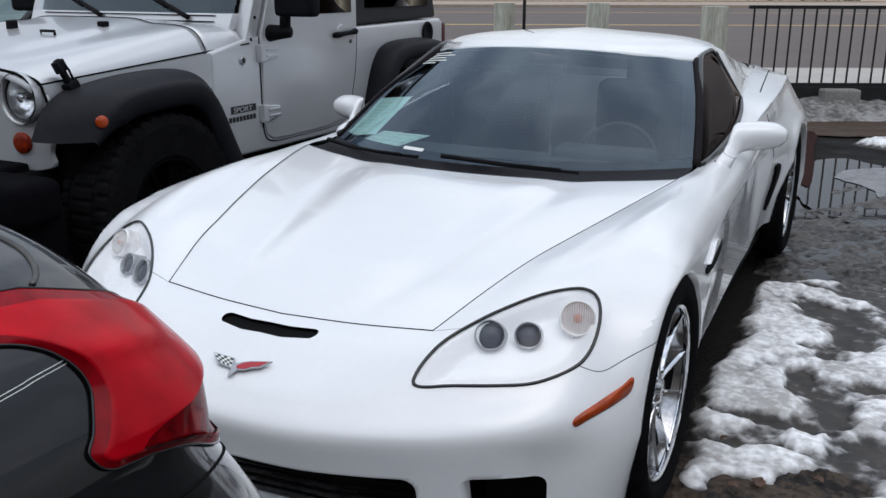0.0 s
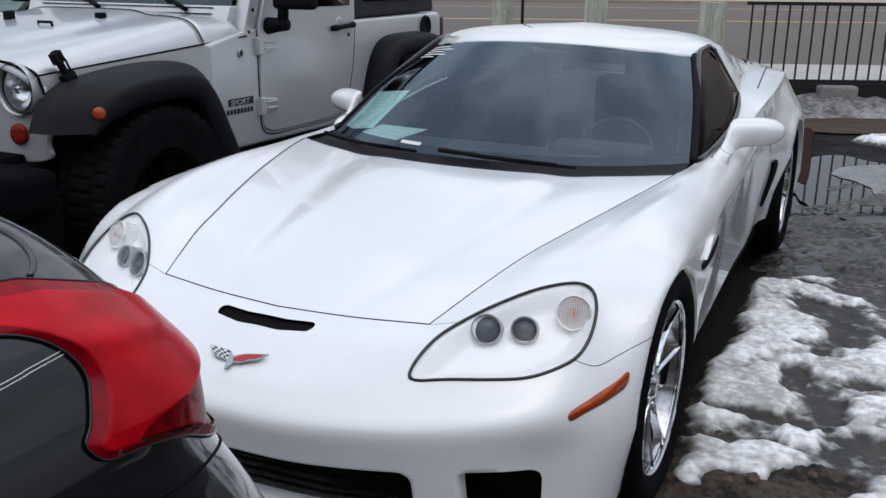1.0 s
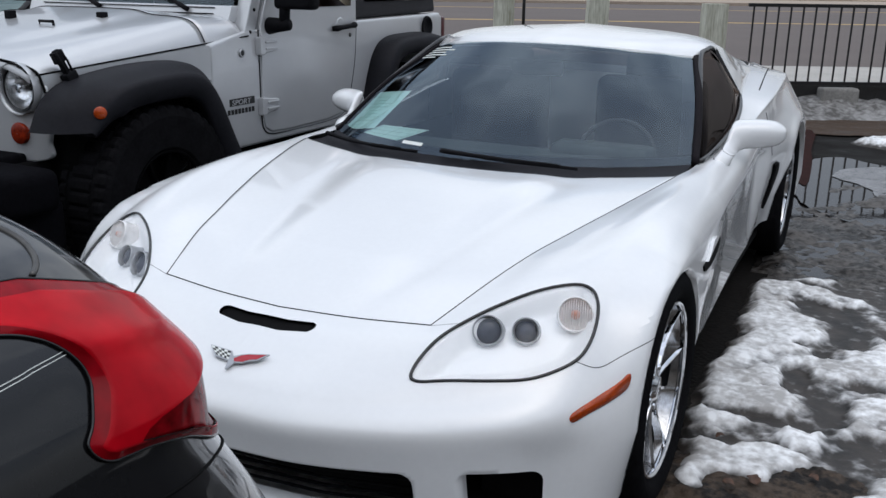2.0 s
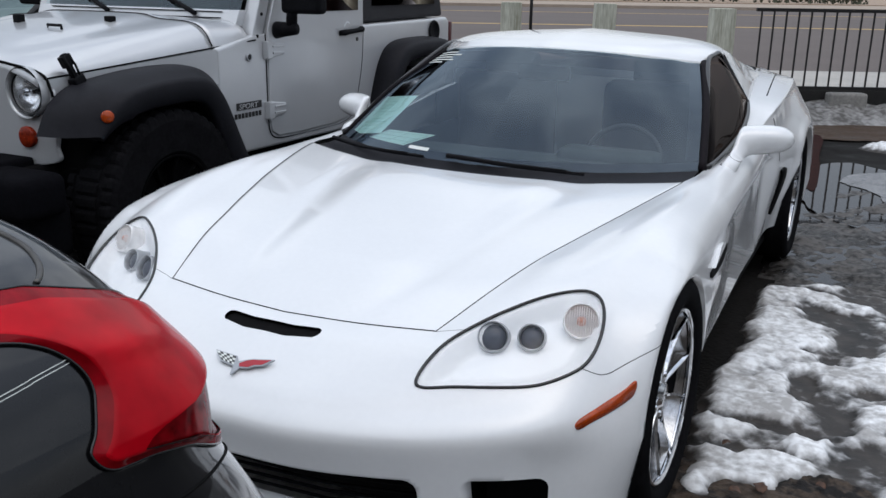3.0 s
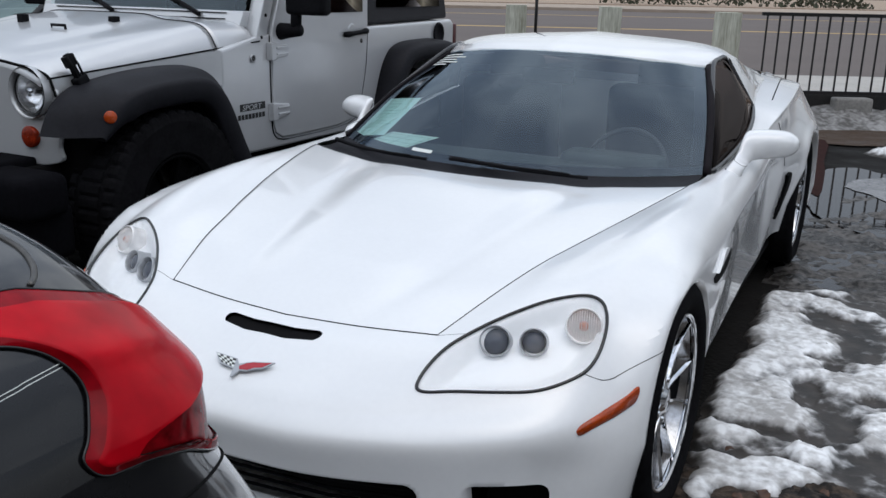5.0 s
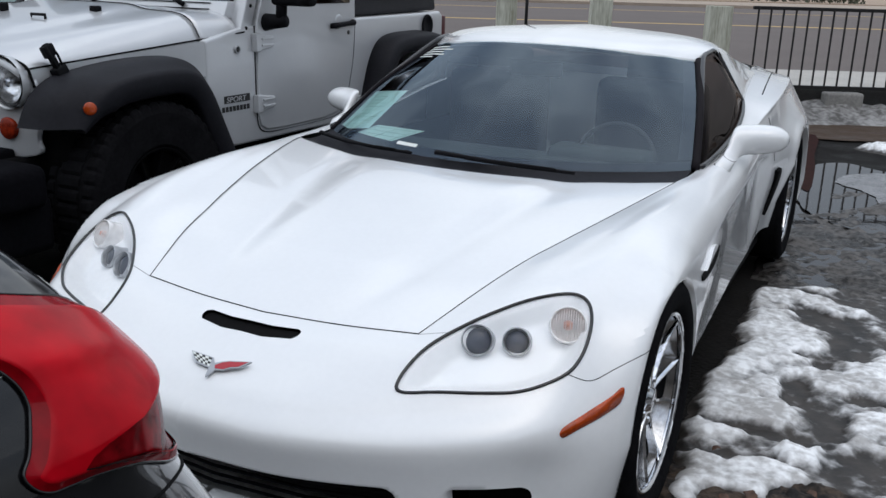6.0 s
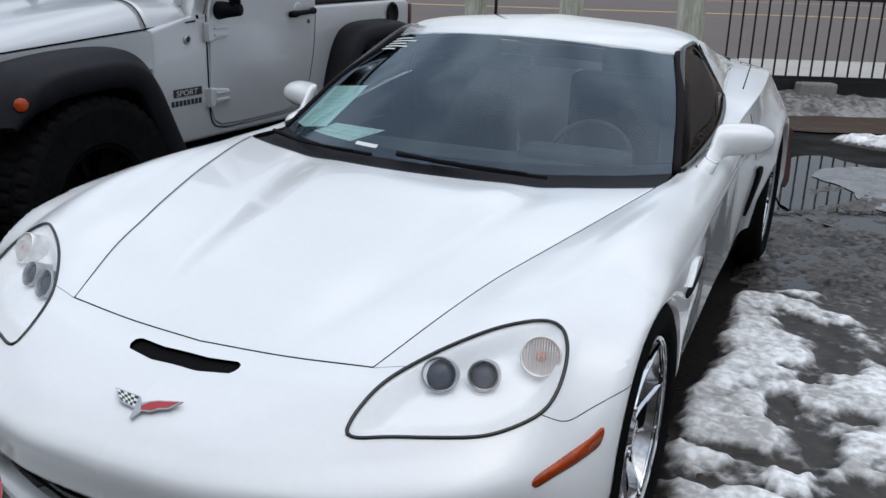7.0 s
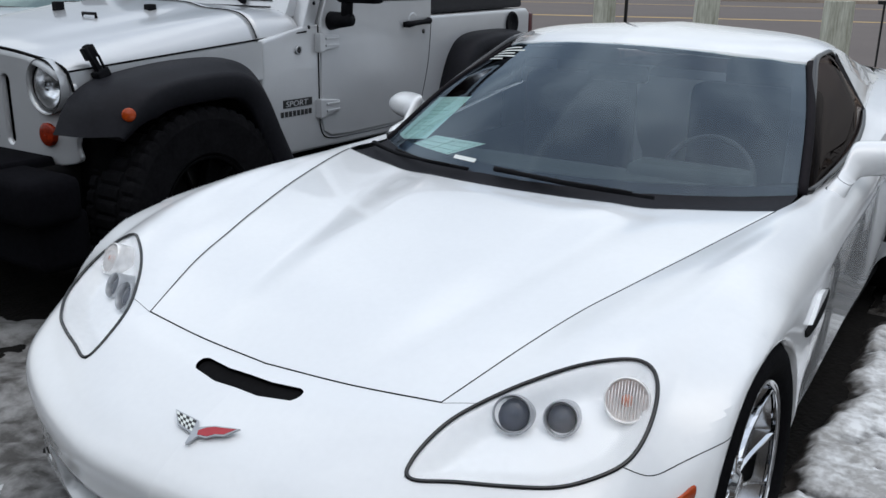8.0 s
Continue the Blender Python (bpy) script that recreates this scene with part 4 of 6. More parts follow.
                v = (lo + hi) / 2 + (hi - lo) / 2 * c + Vector((0, p[5] * grow * (w if w < 0 else w * .5), 0))
                ring.append(Vector((v.x * side, v.y, v.z)))
            return ring
        b = bmesh.new()
        rings = [[b.verts.new(v) for v in section(p)] for p in arm]
        for r0, r1 in zip(rings, rings[1:]):
            for q in range(28):
                b.faces.new((r0[q], r0[(q + 1) % 28], r1[(q + 1) % 28], r1[q]))
        bmesh.ops.recalc_face_normals(b, faces=b.faces[:])
        mir = part("mirror", b, M_WHITE, car, "white door mirror on a swelling arm")
        for i, nm, r in ((4, "foot_seal", .0026), (13, "arm_joint", .0009)):
            part(nm, tube_bm(section(arm[i], 1.005), r, 6, closed=True), M_DEEP, mir)
        b = bmesh.new()
        bmesh.ops.create_uvsphere(b, u_segments=20, v_segments=10, radius=1)
        b.transform(pose(.905 * side, 1.340, .823) @ Matrix.Diagonal((.064, .006, .040, 1)))
        part("mirror_glass", b, M_CHROME, mir)
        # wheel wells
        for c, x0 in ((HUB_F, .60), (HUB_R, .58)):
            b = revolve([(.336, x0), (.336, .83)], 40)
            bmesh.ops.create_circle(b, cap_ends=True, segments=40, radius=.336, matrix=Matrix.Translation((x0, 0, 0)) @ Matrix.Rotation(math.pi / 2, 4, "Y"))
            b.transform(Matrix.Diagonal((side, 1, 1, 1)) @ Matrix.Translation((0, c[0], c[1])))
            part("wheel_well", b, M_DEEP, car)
        wheel("front_wheel", .319, .262, .240, side, pose(.776 * side, 0, .325), car, M_CHROME)
        wheel("rear_wheel", .336, .325, .253, side, pose(.742 * side, 2.685, .34), car, M_CHROME)
    # hood
    edge = SKIN[0, 60:213]
    n = len(edge)
    cen = spline([(0, -.478, .557), (0, -.30, .604), (0, 0, .658), (0, .30, .700), (0, .572, .729)], n)
    front = SKIN[0, :61]
    rows = []
    for i in range(n):
        b = i / (n - 1)
        e, c = edge[i], cen[i]
        row = []
        for k in range(-60, 61):
            a = abs(k) / 60
            s = 1 if k >= 0 else -1
            x = a * e[0]
            y = c[1] + (e[1] - c[1]) * a ** (2 + .6 * b)
            z = c[2] + (e[2] - c[2]) * a**2
            fr = front[int(a * 60)]
            w = max(0, 1 - b / .12) ** 2
            y, z = y + w * (fr[1] - y), z + w * (fr[2] - z)
            cr = .34 + .40 * b - .28 * b * b
            dome = 1 / (1 + math.exp((a - cr) / (.032 + .03 * (1 - b))))
            z += (.006 + .011 * b) * min(1, b / .35) * (1 - .75 * max(0, (b - .8) / .2) ** 2) * dome - .004 * min(1, b / .3) * math.exp(-((a - cr - .10) / .09) ** 2)
            row.append((x * s, y, z))
        rows.append(row)
    bm = grid_bm(rows, flip=False)
    lip(bm, lambda co: True, lambda co: (0, 0, -.02))
    part("hood", bm, M_WHITE, car)
    gp = [Vector((p[0] * s, p[1], p[2])) for s, seq in ((-1, front[::-1]), (1, front[1:])) for p in seq]
    part("panel_gap", tube_bm(gp, .0019, 6), M_DEEP, car)
    # near-black boxes that stand in for the shade behind the openings
    part("grille", box_bm(-.50, .50, -.58, -.47, .17, .335, .01), M_DEEP, car, "near-black box for the shade behind the lower grille")
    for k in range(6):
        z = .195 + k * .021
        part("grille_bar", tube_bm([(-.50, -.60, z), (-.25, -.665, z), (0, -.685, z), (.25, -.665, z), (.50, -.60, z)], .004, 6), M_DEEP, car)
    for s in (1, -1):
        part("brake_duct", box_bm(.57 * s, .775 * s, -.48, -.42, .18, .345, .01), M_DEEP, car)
    # crossed-flag badge as plain shapes
    base = skin(0, 2.13, 1, .006) + Vector((.006, 0, 0))
    up = (skin(0, 1.7) - skin(0, 2.3)).normalized()
    nn = up.cross(Vector((1, 0, 0)))
    nn = nn if nn.y < 0 else -nn
    fr = Matrix((Vector((1, 0, 0)), up, nn)).transposed().to_4x4()
    fr.translation = base - nn * .002
    fr.translation -= up * .007
    bd = part("badge", prism_bm([(-.076, .0215), (-.007, .0168), (.006, .002), (.0235, .0125), (.040, .0195), (.0526, .0220), (.066, .0255), (.092, .0310), (.0725, .0052), (.053, -.0008), (.0405, -.0118), (.021, -.0155), (.014, -.039), (.0095, -.0385), (.002, -.0140), (-.042, -.0075)], .004, fr), M_BEZEL, car, "small badge with a chequered and a red flag", smooth=False)
    tl, tr, br, bl = [np.array(p) for p in ((-.0715, .0188), (-.009, .0142), (.0005, -.0105), (-.040, -.0045))]
    for i in range(6):
        for j in range(4):
            q = [tuple((tl * (1 - a) + tr * a) * (1 - c) + (bl * (1 - a) + br * a) * c) for a, c in ((i / 6, j / 4), ((i + 1) / 6, j / 4), ((i + 1) / 6, (j + 1) / 4), (i / 6, (j + 1) / 4))]
            part("check", prism_bm(q[::-1], .0046, fr), M_DECAL if (i + j) % 2 else M_PAPERW, bd, smooth=False)
    part("red_flag", prism_bm([(.012, -.0035), (.0245, .0090), (.040, .0165), (.0526, .0190), (.066, .0225), (.0855, .0275), (.0700, .0080), (.052, .0020), (.0400, -.0085), (.018, -.0125)], .0046, fr), mat("red_enamel", (.42, .02, .03), .2), bd, smooth=False)

    # windshield, roof, hatch
    base = [(0, .63, .748), (.22, .655, .749), (.42, .72, .750), (.60, .82, .752), (.725, .935, .752)]
    top = [(0, 1.275, 1.118), (.16, 1.29, 1.115), (.32, 1.345, 1.103), (.46, 1.44, 1.088), (.573, 1.565, 1.066)]
    mid = [((np.array(a) + np.array(b)) / 2 + np.array((.012 * i / 4, -.012, .016))).tolist() for i, (a, b) in enumerate(zip(base, top))]
    half = sheet([base, mid, top], 41, 33)
    full = np.concatenate([half[:, :0:-1] * (-1, 1, 1), half], 1)
    ws = part("windshield", grid_bm(full), M_WINDSHIELD, car, "dark tinted raked windshield")

    def on_ws(a, b, out=0.003):
        """Windshield point: a from -1 to 1 across, b from base to top."""
        i, j = (a + 1) / 2 * 80, b * 32
        i0, j0 = min(int(i), 79), min(int(j), 31)
        s, t = i - i0, j - j0
        p = (full[j0, i0] * (1 - s) + full[j0, i0 + 1] * s) * (1 - t) + (full[j0 + 1, i0] * (1 - s) + full[j0 + 1, i0 + 1] * s) * t
        n = np.cross(full[j0, i0 + 1] - full[j0, i0], full[j0 + 1, i0] - full[j0, i0])
        return Vector(p + out * n / np.linalg.norm(n))

    def band(name, a0, a1, b0, b1, material, parent, out=.002, n=24):
        g = [[on_ws(a0 + (a1 - a0) * i / n, b0 + (b1 - b0) * j / 6, out) for i in range(n + 1)] for j in range(7)]
        return part(name, grid_bm(g), material, parent)

    band("frit_bottom", -1, 1, 0, .065, M_FRIT, ws, -.002, 60)
    band("shade_band", -.95, .95, .84, .965, M_SIDEGLASS, ws, -.003, 40)
    band("shade_fade", -.95, .95, .76, .84, M_SHADEFADE, ws, -.003, 40)
    band("frit_top", -1, 1, .965, 1, M_TRIM, ws, -.002, 60)
    for s in (1, -1):
        band("frit_side", s * (.915 if s > 0 else .972), s, .08, .97, M_FRIT, ws, -.002)
        pil = [on_ws(s, b, .004) for b in np.linspace(0, 1, 20)]
        part("a_pillar", tube_bm([p + Vector((.009 * s, .012, -.003)) for p in pil], .0145 if s > 0 else .008, 12), M_PILLAR, car, "satin black windshield pillar trim")
    # roof
    r_mid = [(0, 1.278, 1.121), (0, 1.42, 1.147), (0, 1.65, 1.170), (0, 1.95, 1.170), (0, 2.15, 1.150)]
    r_q = [(.34, 1.352, 1.106), (.345, 1.47, 1.132), (.36, 1.68, 1.150), (.37, 1.95, 1.148), (.37, 2.15, 1.128)]
    r_r = [(.50, 1.475, 1.083), (.512, 1.58, 1.108), (.522, 1.74, 1.130), (.53, 1.96, 1.124), (.525, 2.15, 1.096)]
    r_e = [(.578, 1.57, 1.070), (.590, 1.66, 1.094), (.602, 1.79, 1.108), (.611, 1.97, 1.086), (.612, 2.15, 1.045)]
    half = sheet([r_mid, r_q, r_r, r_e], 41, 31).transpose(1, 0, 2)
    rf = np.concatenate([half[:, :0:-1] * (-1, 1, 1), half], 1)
    bm = grid_bm(rf)
    lip(bm, lambda co: True, lambda co: (0, 0, -.015))
    part("roof", bm, M_WHITE, car)
    h_mid = [(0, 2.155, 1.148), (0, 2.45, 1.10), (0, 2.85, 1.01), (0, 3.2, .935), (0, 3.45, .915)]
    h_e = [(.60, 2.155, 1.047), (.60, 2.45, 1.005), (.58, 2.85, .965), (.56, 3.2, .928), (.55, 3.45, .91)]
    h_q = [((np.array(a) + np.array(b)) / 2 + np.array((0, 0, .022))).tolist() for a, b in zip(h_mid, h_e)]
    half = sheet([h_mid, h_q, h_e], 31, 17).transpose(1, 0, 2)
    hg = np.concatenate([half[:, :0:-1] * (-1, 1, 1), half], 1)
    part("hatch_glass", grid_bm(hg), M_HATCH, car, "dark rear hatch glass")
    for s in (1, -1):
        # side glass between the roof rail and the belt line, and the sail panel behind it
        topc = spline([(.735, .97, .757), (.690, 1.18, .885), (.640, 1.40, .995), (.600, 1.58, 1.076), (.603, 1.67, 1.093), (.609, 1.745, 1.095), (.624, 1.777, 1.062), (.664, 1.84, .978), (.710, 1.905, .884)], 49)
        botc = spline([(.744, .97, .752), (.756, 1.12, .764), (.764, 1.36, .790), (.760, 1.55, .815), (.749, 1.70, .842), (.731, 1.82, .862), (.712, 1.915, .880)], 49)
        g = [[a * (1 - t) + b * t + np.array((.018 * math.sin(math.pi * t), 0, 0)) for a, b in zip(topc, botc)] for t in np.linspace(0, 1, 13)]
        sg = part("side_glass", grid_bm(np.array(g) * (s, 1, 1), flip=s > 0), M_SIDEGLASS, car, "dark tinted side window")
        sg.visible_shadow = False
        loop = [Vector((p[0] * s, p[1], p[2])) for p in list(topc) + list(botc[::-1] + np.array((.006, 0, .008)))]
        part("window_trim", tube_bm(loop, .0105, 8, closed=True), M_TRIM, sg, "black window surround")
        def border(line, reach, name):
            """A flat black band along an edge of the window, a little proud of the glass."""
            rows_ = [[p + (m_ - p) * k + np.array((.012 * (1 - k) + .009, 0, 0)) for p, m_ in line] for k in np.linspace(0, reach, 4)]
            part(name, grid_bm(np.array(rows_) * (s, 1, 1), flip=s > 0), M_PILLAR, sg)
        cen_ = np.array((.70, 1.45, .90))
        border([(p, cen_) for p in topc[29:]], .13, "rear_border")
        rail = spline([(.606, 1.60, 1.082), (.613, 1.75, 1.100), (.664, 1.848, .996), (.714, 1.925, .890), (.718, 1.99, .872)], 25)
        back = spline([(.588, 1.62, 1.086), (.600, 1.76, 1.108), (.610, 1.96, 1.088), (.60, 2.35, 1.022), (.60, 2.75, .965)], 25)
        low = spline([(.604, 1.60, 1.084), (.614, 1.76, 1.104), (.650, 1.92, 1.030), (.675, 2.22, .945), (.64, 2.75, .930)], 25)
        g = [[np.array(a) * (1 - t) + np.array(b) * t for a, b in zip(back, low)] for t in np.linspace(0, 1, 8)]
        part("sail_panel", grid_bm(np.array(g) * (s, 1, 1), flip=s > 0), M_WHITE, car)
        g = [[np.array(a) * (1 - t) + np.array(b) * t for a, b in zip(rail, low)] for t in np.linspace(0, 1, 8)]
        part("pillar_panel", grid_bm(np.array(g) * (s, 1, 1), flip=s < 0), M_WHITE, car)
        g = [[np.array(a) * (1 - t) + np.array(b) * t for a, b in zip(spline([(.69, 2.02, .93), (.67, 2.25, .945), (.65, 2.5, .945), (.63, 2.75, .930)], 20), spline([(.705, 1.96, .872), (.69, 2.15, .90), (.66, 2.45, .915), (.63, 2.75, .925)], 20))] for t in np.linspace(0, 1, 5)]
        part("pillar_foot", grid_bm(np.array(g) * (s, 1, 1), flip=s < 0), M_WHITE, car)
    # tail
    tail = [[(x * a, 3.45 + .12 * (1 - a * a), z) for a in np.linspace(-1, 1, 31)] for x, z in ((.55, .91), (.64, .88), (.70, .84), (.75, .76), (.76, .62), (.75, .42), (.72, .25))]
    part("tail_panel", grid_bm(tail, flip=True), M_WHITE, car)
    part("floor_pan", box_bm(-.80, .80, -.50, 3.35, .14, .19, .02), M_DEEP, car)
    # cabin
    part("cabin_tub", grid_bm([[(-.70, .70, .70), (-.70, 2.4, .70)], [(-.68, .72, .3), (-.68, 2.4, .3)], [(.68, .72, .3), (.68, 2.4, .3)], [(.70, .70, .70), (.70, 2.4, .70)]]), M_DASH, car)
    dash = [[(.70 * a, .70 + .35 * b + .12 * a * a * (1 - b), .718 + .03 * math.sin(b * math.pi * .75) - (.25 if b > .95 else 0)) for a in np.linspace(-1, 1, 31)] for b in np.linspace(0, 1, 17)]
    part("dashboard", grid_bm(dash), M_DASH, car)
    swh = [Vector((.385 + .155 * math.cos(a), 1.17 + .06 * math.sin(a), .698 + .142 * math.sin(a))) for a in np.linspace(0, 2 * math.pi, 41)[:-1]]
    part("instrument_hood", box_bm(.20, .57, .93, 1.07, .68, .785, .03, 4), M_DASH, car)
    stw = part("steering_wheel", tube_bm(swh, .010, 10, closed=True), M_SEAT, car)
    for a in (0, math.pi, -math.pi / 2):
        part("wheel_spoke", tube_bm([(.385, 1.155, .688), (.385 + .15 * math.cos(a), 1.17 + .05 * math.sin(a), .698 + .138 * math.sin(a))], .012, 8), M_DECAL, stw)
    for x in (.36, -.36):
        seat = part("seat", box_bm(x - .24, x + .24, 1.72, 1.86, .40, .96, .06, 4), M_SEAT, car, "red and black leather seat")
        part("headrest", box_bm(x - .13, x + .13, 1.80, 1.90, .93, 1.06, .04, 4), M_SEAT, seat)
        part("seat_cushion", box_bm(x - .25, x + .25, 1.25, 1.80, .30, .44, .05, 3), M_SEAT, seat)
    # papers behind the glass
    p0, p1, p2, p3 = [on_ws(a, b, -.006) for a, b in ((-.955, .03), (-.615, .12), (-.575, .465), (-.955, .405))]
    g = [[p0 * (1 - s) * (1 - t) + p1 * s * (1 - t) + p3 * (1 - s) * t + p2 * s * t for s in np.linspace(0, 1, 8)] for t in np.linspace(0, 1, 8)]
    sheet1 = part("price_sheet", grid_bm(g), M_PAPER, ws, "pale green printed price sheet")
    for j in range(9):
        t = .12 + j * .09
        a, b = [p0 * (1 - s) * (1 - t) + p1 * s * (1 - t) + p3 * (1 - s) * t + p2 * s * t for s in (.12, .5 + .35 * math.sin(j * 2.3) ** 2)]
        part("print_line", tube_bm([a + Vector((0, -.002, .001)), b + Vector((0, -.002, .001))], .0007, 4), M_INK, sheet1)
    qa, qb, qc, qd = [on_ws(a, b, -.010) for a, b in ((-.58, .165), (-.26, .185), (-.425, .06), (-.72, .04))]
    b = grid_bm([[qa * (1 - s) * (1 - t) + qb * s * (1 - t) + qd * (1 - s) * t + qc * s * t for s in np.linspace(0, 1, 6)] for t in np.linspace(0, 1, 6)])
    sheet2 = part("paper_sheet", b, M_PAPER, ws, "white ruled paper lying on the dashboard")
    up_ = Vector((0, -.002, .0015))
    for t in (.15, .4, .65, .88):
        part("rule", tube_bm([qa * (1 - t) * .94 + qb * .06 * (1 - t) + qd * .94 * t + qc * .06 * t + up_, qa * .06 * (1 - t) + qb * .94 * (1 - t) + qd * .06 * t + qc * .94 * t + up_], .0007, 4), M_INK, sheet2)
    for w in (.06, .5, .94):
        part("rule", tube_bm([qa * (1 - w) * .85 + qb * w * .85 + qd * (1 - w) * .15 + qc * w * .15 + up_, qa * (1 - w) * .12 + qb * w * .12 + qd * (1 - w) * .88 + qc * w * .88 + up_], .0007, 4), M_INK, sheet2)
    band("white_tag", -.35, -.235, .052, .075, M_PAPERW, ws, .001, 6)
    for j, (w0, w1) in enumerate(((-.95, -.70), (-.95, -.60), (-.95, -.64), (-.94, -.57), (-.94, -.64))):
        b0 = .81 + j * .031
        band("sticker_bar", w0, w1, b0, b0 + .012, M_PAPERW, ws, .001, 8)
    # inside mirror
    part("inside_mirror", box_bm(-.11, .11, 1.30, 1.33, .985, 1.045, .015, 3), M_DEEP, car, "dark inside mirror")
    # wipers lying in the cowl
    for p0, p1, p2 in (((-.69, .80, .762), (-.47, .665, .766), (-.25, .610, .770)), ((-.10, .635, .772), (.12, .595, .773), (.36, .592, .772))):
        pts = spline([p0, p1, p2], 16)
        w = part("wiper", tube_bm(pts, [.009 - .005 * t for t in np.linspace(0, 1, 16)], 8), M_PLASTIC, car, "black wiper")
        part("wiper_blade", tube_bm([Vector(p) + Vector((.06, .012, -.008)) for p in pts[2:]], .006, 6), M_PLASTIC, w)
    gb = np.array(spline(base, 31))
    gb = np.concatenate([gb[:0:-1] * (-1, 1, 1), gb])
    hr = np.array(rows[-1])[:: 2]
    cowl = [[a * (1 - t) + b * t - np.array((0, 0, .010 * math.sin(math.pi * t) + .009 * (1 - t))) for a, b in zip(hr, gb)] for t in np.linspace(-.06, 1.03, 9)]
    part("cowl", grid_bm(cowl), M_FLARE, car, "black cowl panel")
    return car


sports_car()


# ---- the silver off-road car ----
JX, JF, JR = -2.38, 0.74, 3.164          # middle, front and rear axle


def side_prism(outline, x0, x1, bevel=0.0):
    """An outline in (y, z), drawn out across the car from x0 to x1."""
    b = prism_bm(outline, 1.0, bevel=0)
    m = Matrix(((0, 0, x1 - x0, x0), (1, 0, 0, 0), (0, 1, 0, 0), (0, 0, 0, 1)))
    b.transform(m)
    bmesh.ops.recalc_face_normals(b, faces=b.faces[:])
    if bevel:
        sharp = [e for e in b.edges if e.calc_face_angle(0) > .5]
        bmesh.ops.bevel(b, geom=sharp, offset=bevel, segments=3, profile=.6, affect="EDGES")
    return b


def text_bm(body, size, depth):
    cu = bpy.data.curves.new("tmp", "FONT")
    cu.body, cu.size, cu.extrude = body, size, depth
    ob = bpy.data.objects.new("tmp", cu)
    scene.collection.objects.link(ob)
    dg = bpy.context.evaluated_depsgraph_get()
    me = bpy.data.meshes.new_from_object(ob.evaluated_get(dg))
    b = bmesh.new()
    b.from_mesh(me)
    bpy.data.objects.remove(ob)
    bpy.data.curves.remove(cu)
    bpy.data.meshes.remove(me)
    return b


def flare(side, path, width, car, name):
    """A moulded fender flare along an arch path of (y, z, drop, reach, lean)."""
    p = spline(path, 60)
    rows = []
    for k in range(60):
        y, z, drop, reach, lean = p[k]
        n = Vector((0, math.sin(radians(lean)), math.cos(radians(lean))))
        c = Vector((0, y, z))
        xo, xi = reach, max(reach - width, .64)
        row = [Vector((xi, 0, 0)) + c + n * .012, Vector((xo - .06, 0, 0)) + c + n * .004, Vector((xo - .015, 0, 0)) + c - n * .006, Vector((xo, 0, 0)) + c - n * .022,
               Vector((xo + .004, 0, 0)) + c - n * (drop * .6), Vector((xo - .004, 0, 0)) + c - n * drop, Vector((xo - .03, 0, 0)) + c - n * (drop + .008), Vector((xi, 0, 0)) + c - n * (drop * .5)]
        rows.append([(JX + v.x * side, v.y, v.z) for v in row])
    b = grid_bm(rows, flip=side > 0)
    bmesh.ops.holes_fill(b, edges=[e for e in b.edges if e.is_boundary])
    bmesh.ops.recalc_face_normals(b, faces=b.faces[:])
    return part(name, b, M_FLARE, car, "textured black plastic fender flare")


def front_flare(side, car):
    """The wide front flare: sections from the body out to the lip, from the bumper over the wheel to the sill."""
    # inner y z, middle y z, outer y z, and how far each stands from the car's middle
    ribs = [(.675, .222, .757, .80, .250, .757, .893, .340, .757), (.675, .285, .865, .80, .303, .855, .905, .400, .838), (.675, .375, .928, .80, .388, .917, .915, .462, .892),
            (.68, .490, .957, .80, .500, .950, .920, .550, .925), (.70, .700, .985, .81, .710, .978, .925, .720, .943), (.72, .930, .992, .82, .920, .982, .925, .900, .940),
            (.74, 1.06, .965, .83, 1.04, .955, .925, 1.00, .905), (.76, 1.14, .880, .84, 1.12, .870, .922, 1.08, .820), (.77, 1.24, .700, .84, 1.22, .690, .918, 1.17, .650), (.77, 1.36, .480, .84, 1.34, .470, .915, 1.28, .440)]
    rows = []
    for k, r in enumerate(spline(ribs, 64)):
        low = .35 + .65 * min(1, k / 14)
        p = spline([(r[0], r[1], r[2]), (r[3], r[4], r[5]), (r[6], r[7], r[8])], 13)
        o = Vector(p[-1])
        to = Vector((0, JF - o.y, .405 - o.z)).normalized()
        edge = [o + Vector((.007, 0, 0)) + to * .014, o + Vector((.006, 0, 0)) + to * .045 * low, o + Vector((-.004, 0, 0)) + to * .092 * low, o + Vector((-.022, 0, 0)) + to * .102 * low, o + Vector((-.12, 0, 0)) + to * .07 * low]
        rows.append([(JX + q[0] * side, q[1], q[2]) for q in list(p) + edge])
    b = grid_bm(rows, flip=side > 0)
    bmesh.ops.recalc_face_normals(b, faces=b.faces[:])
    return part("front_flare", b, M_FLARE, car, "textured black plastic fender flare")


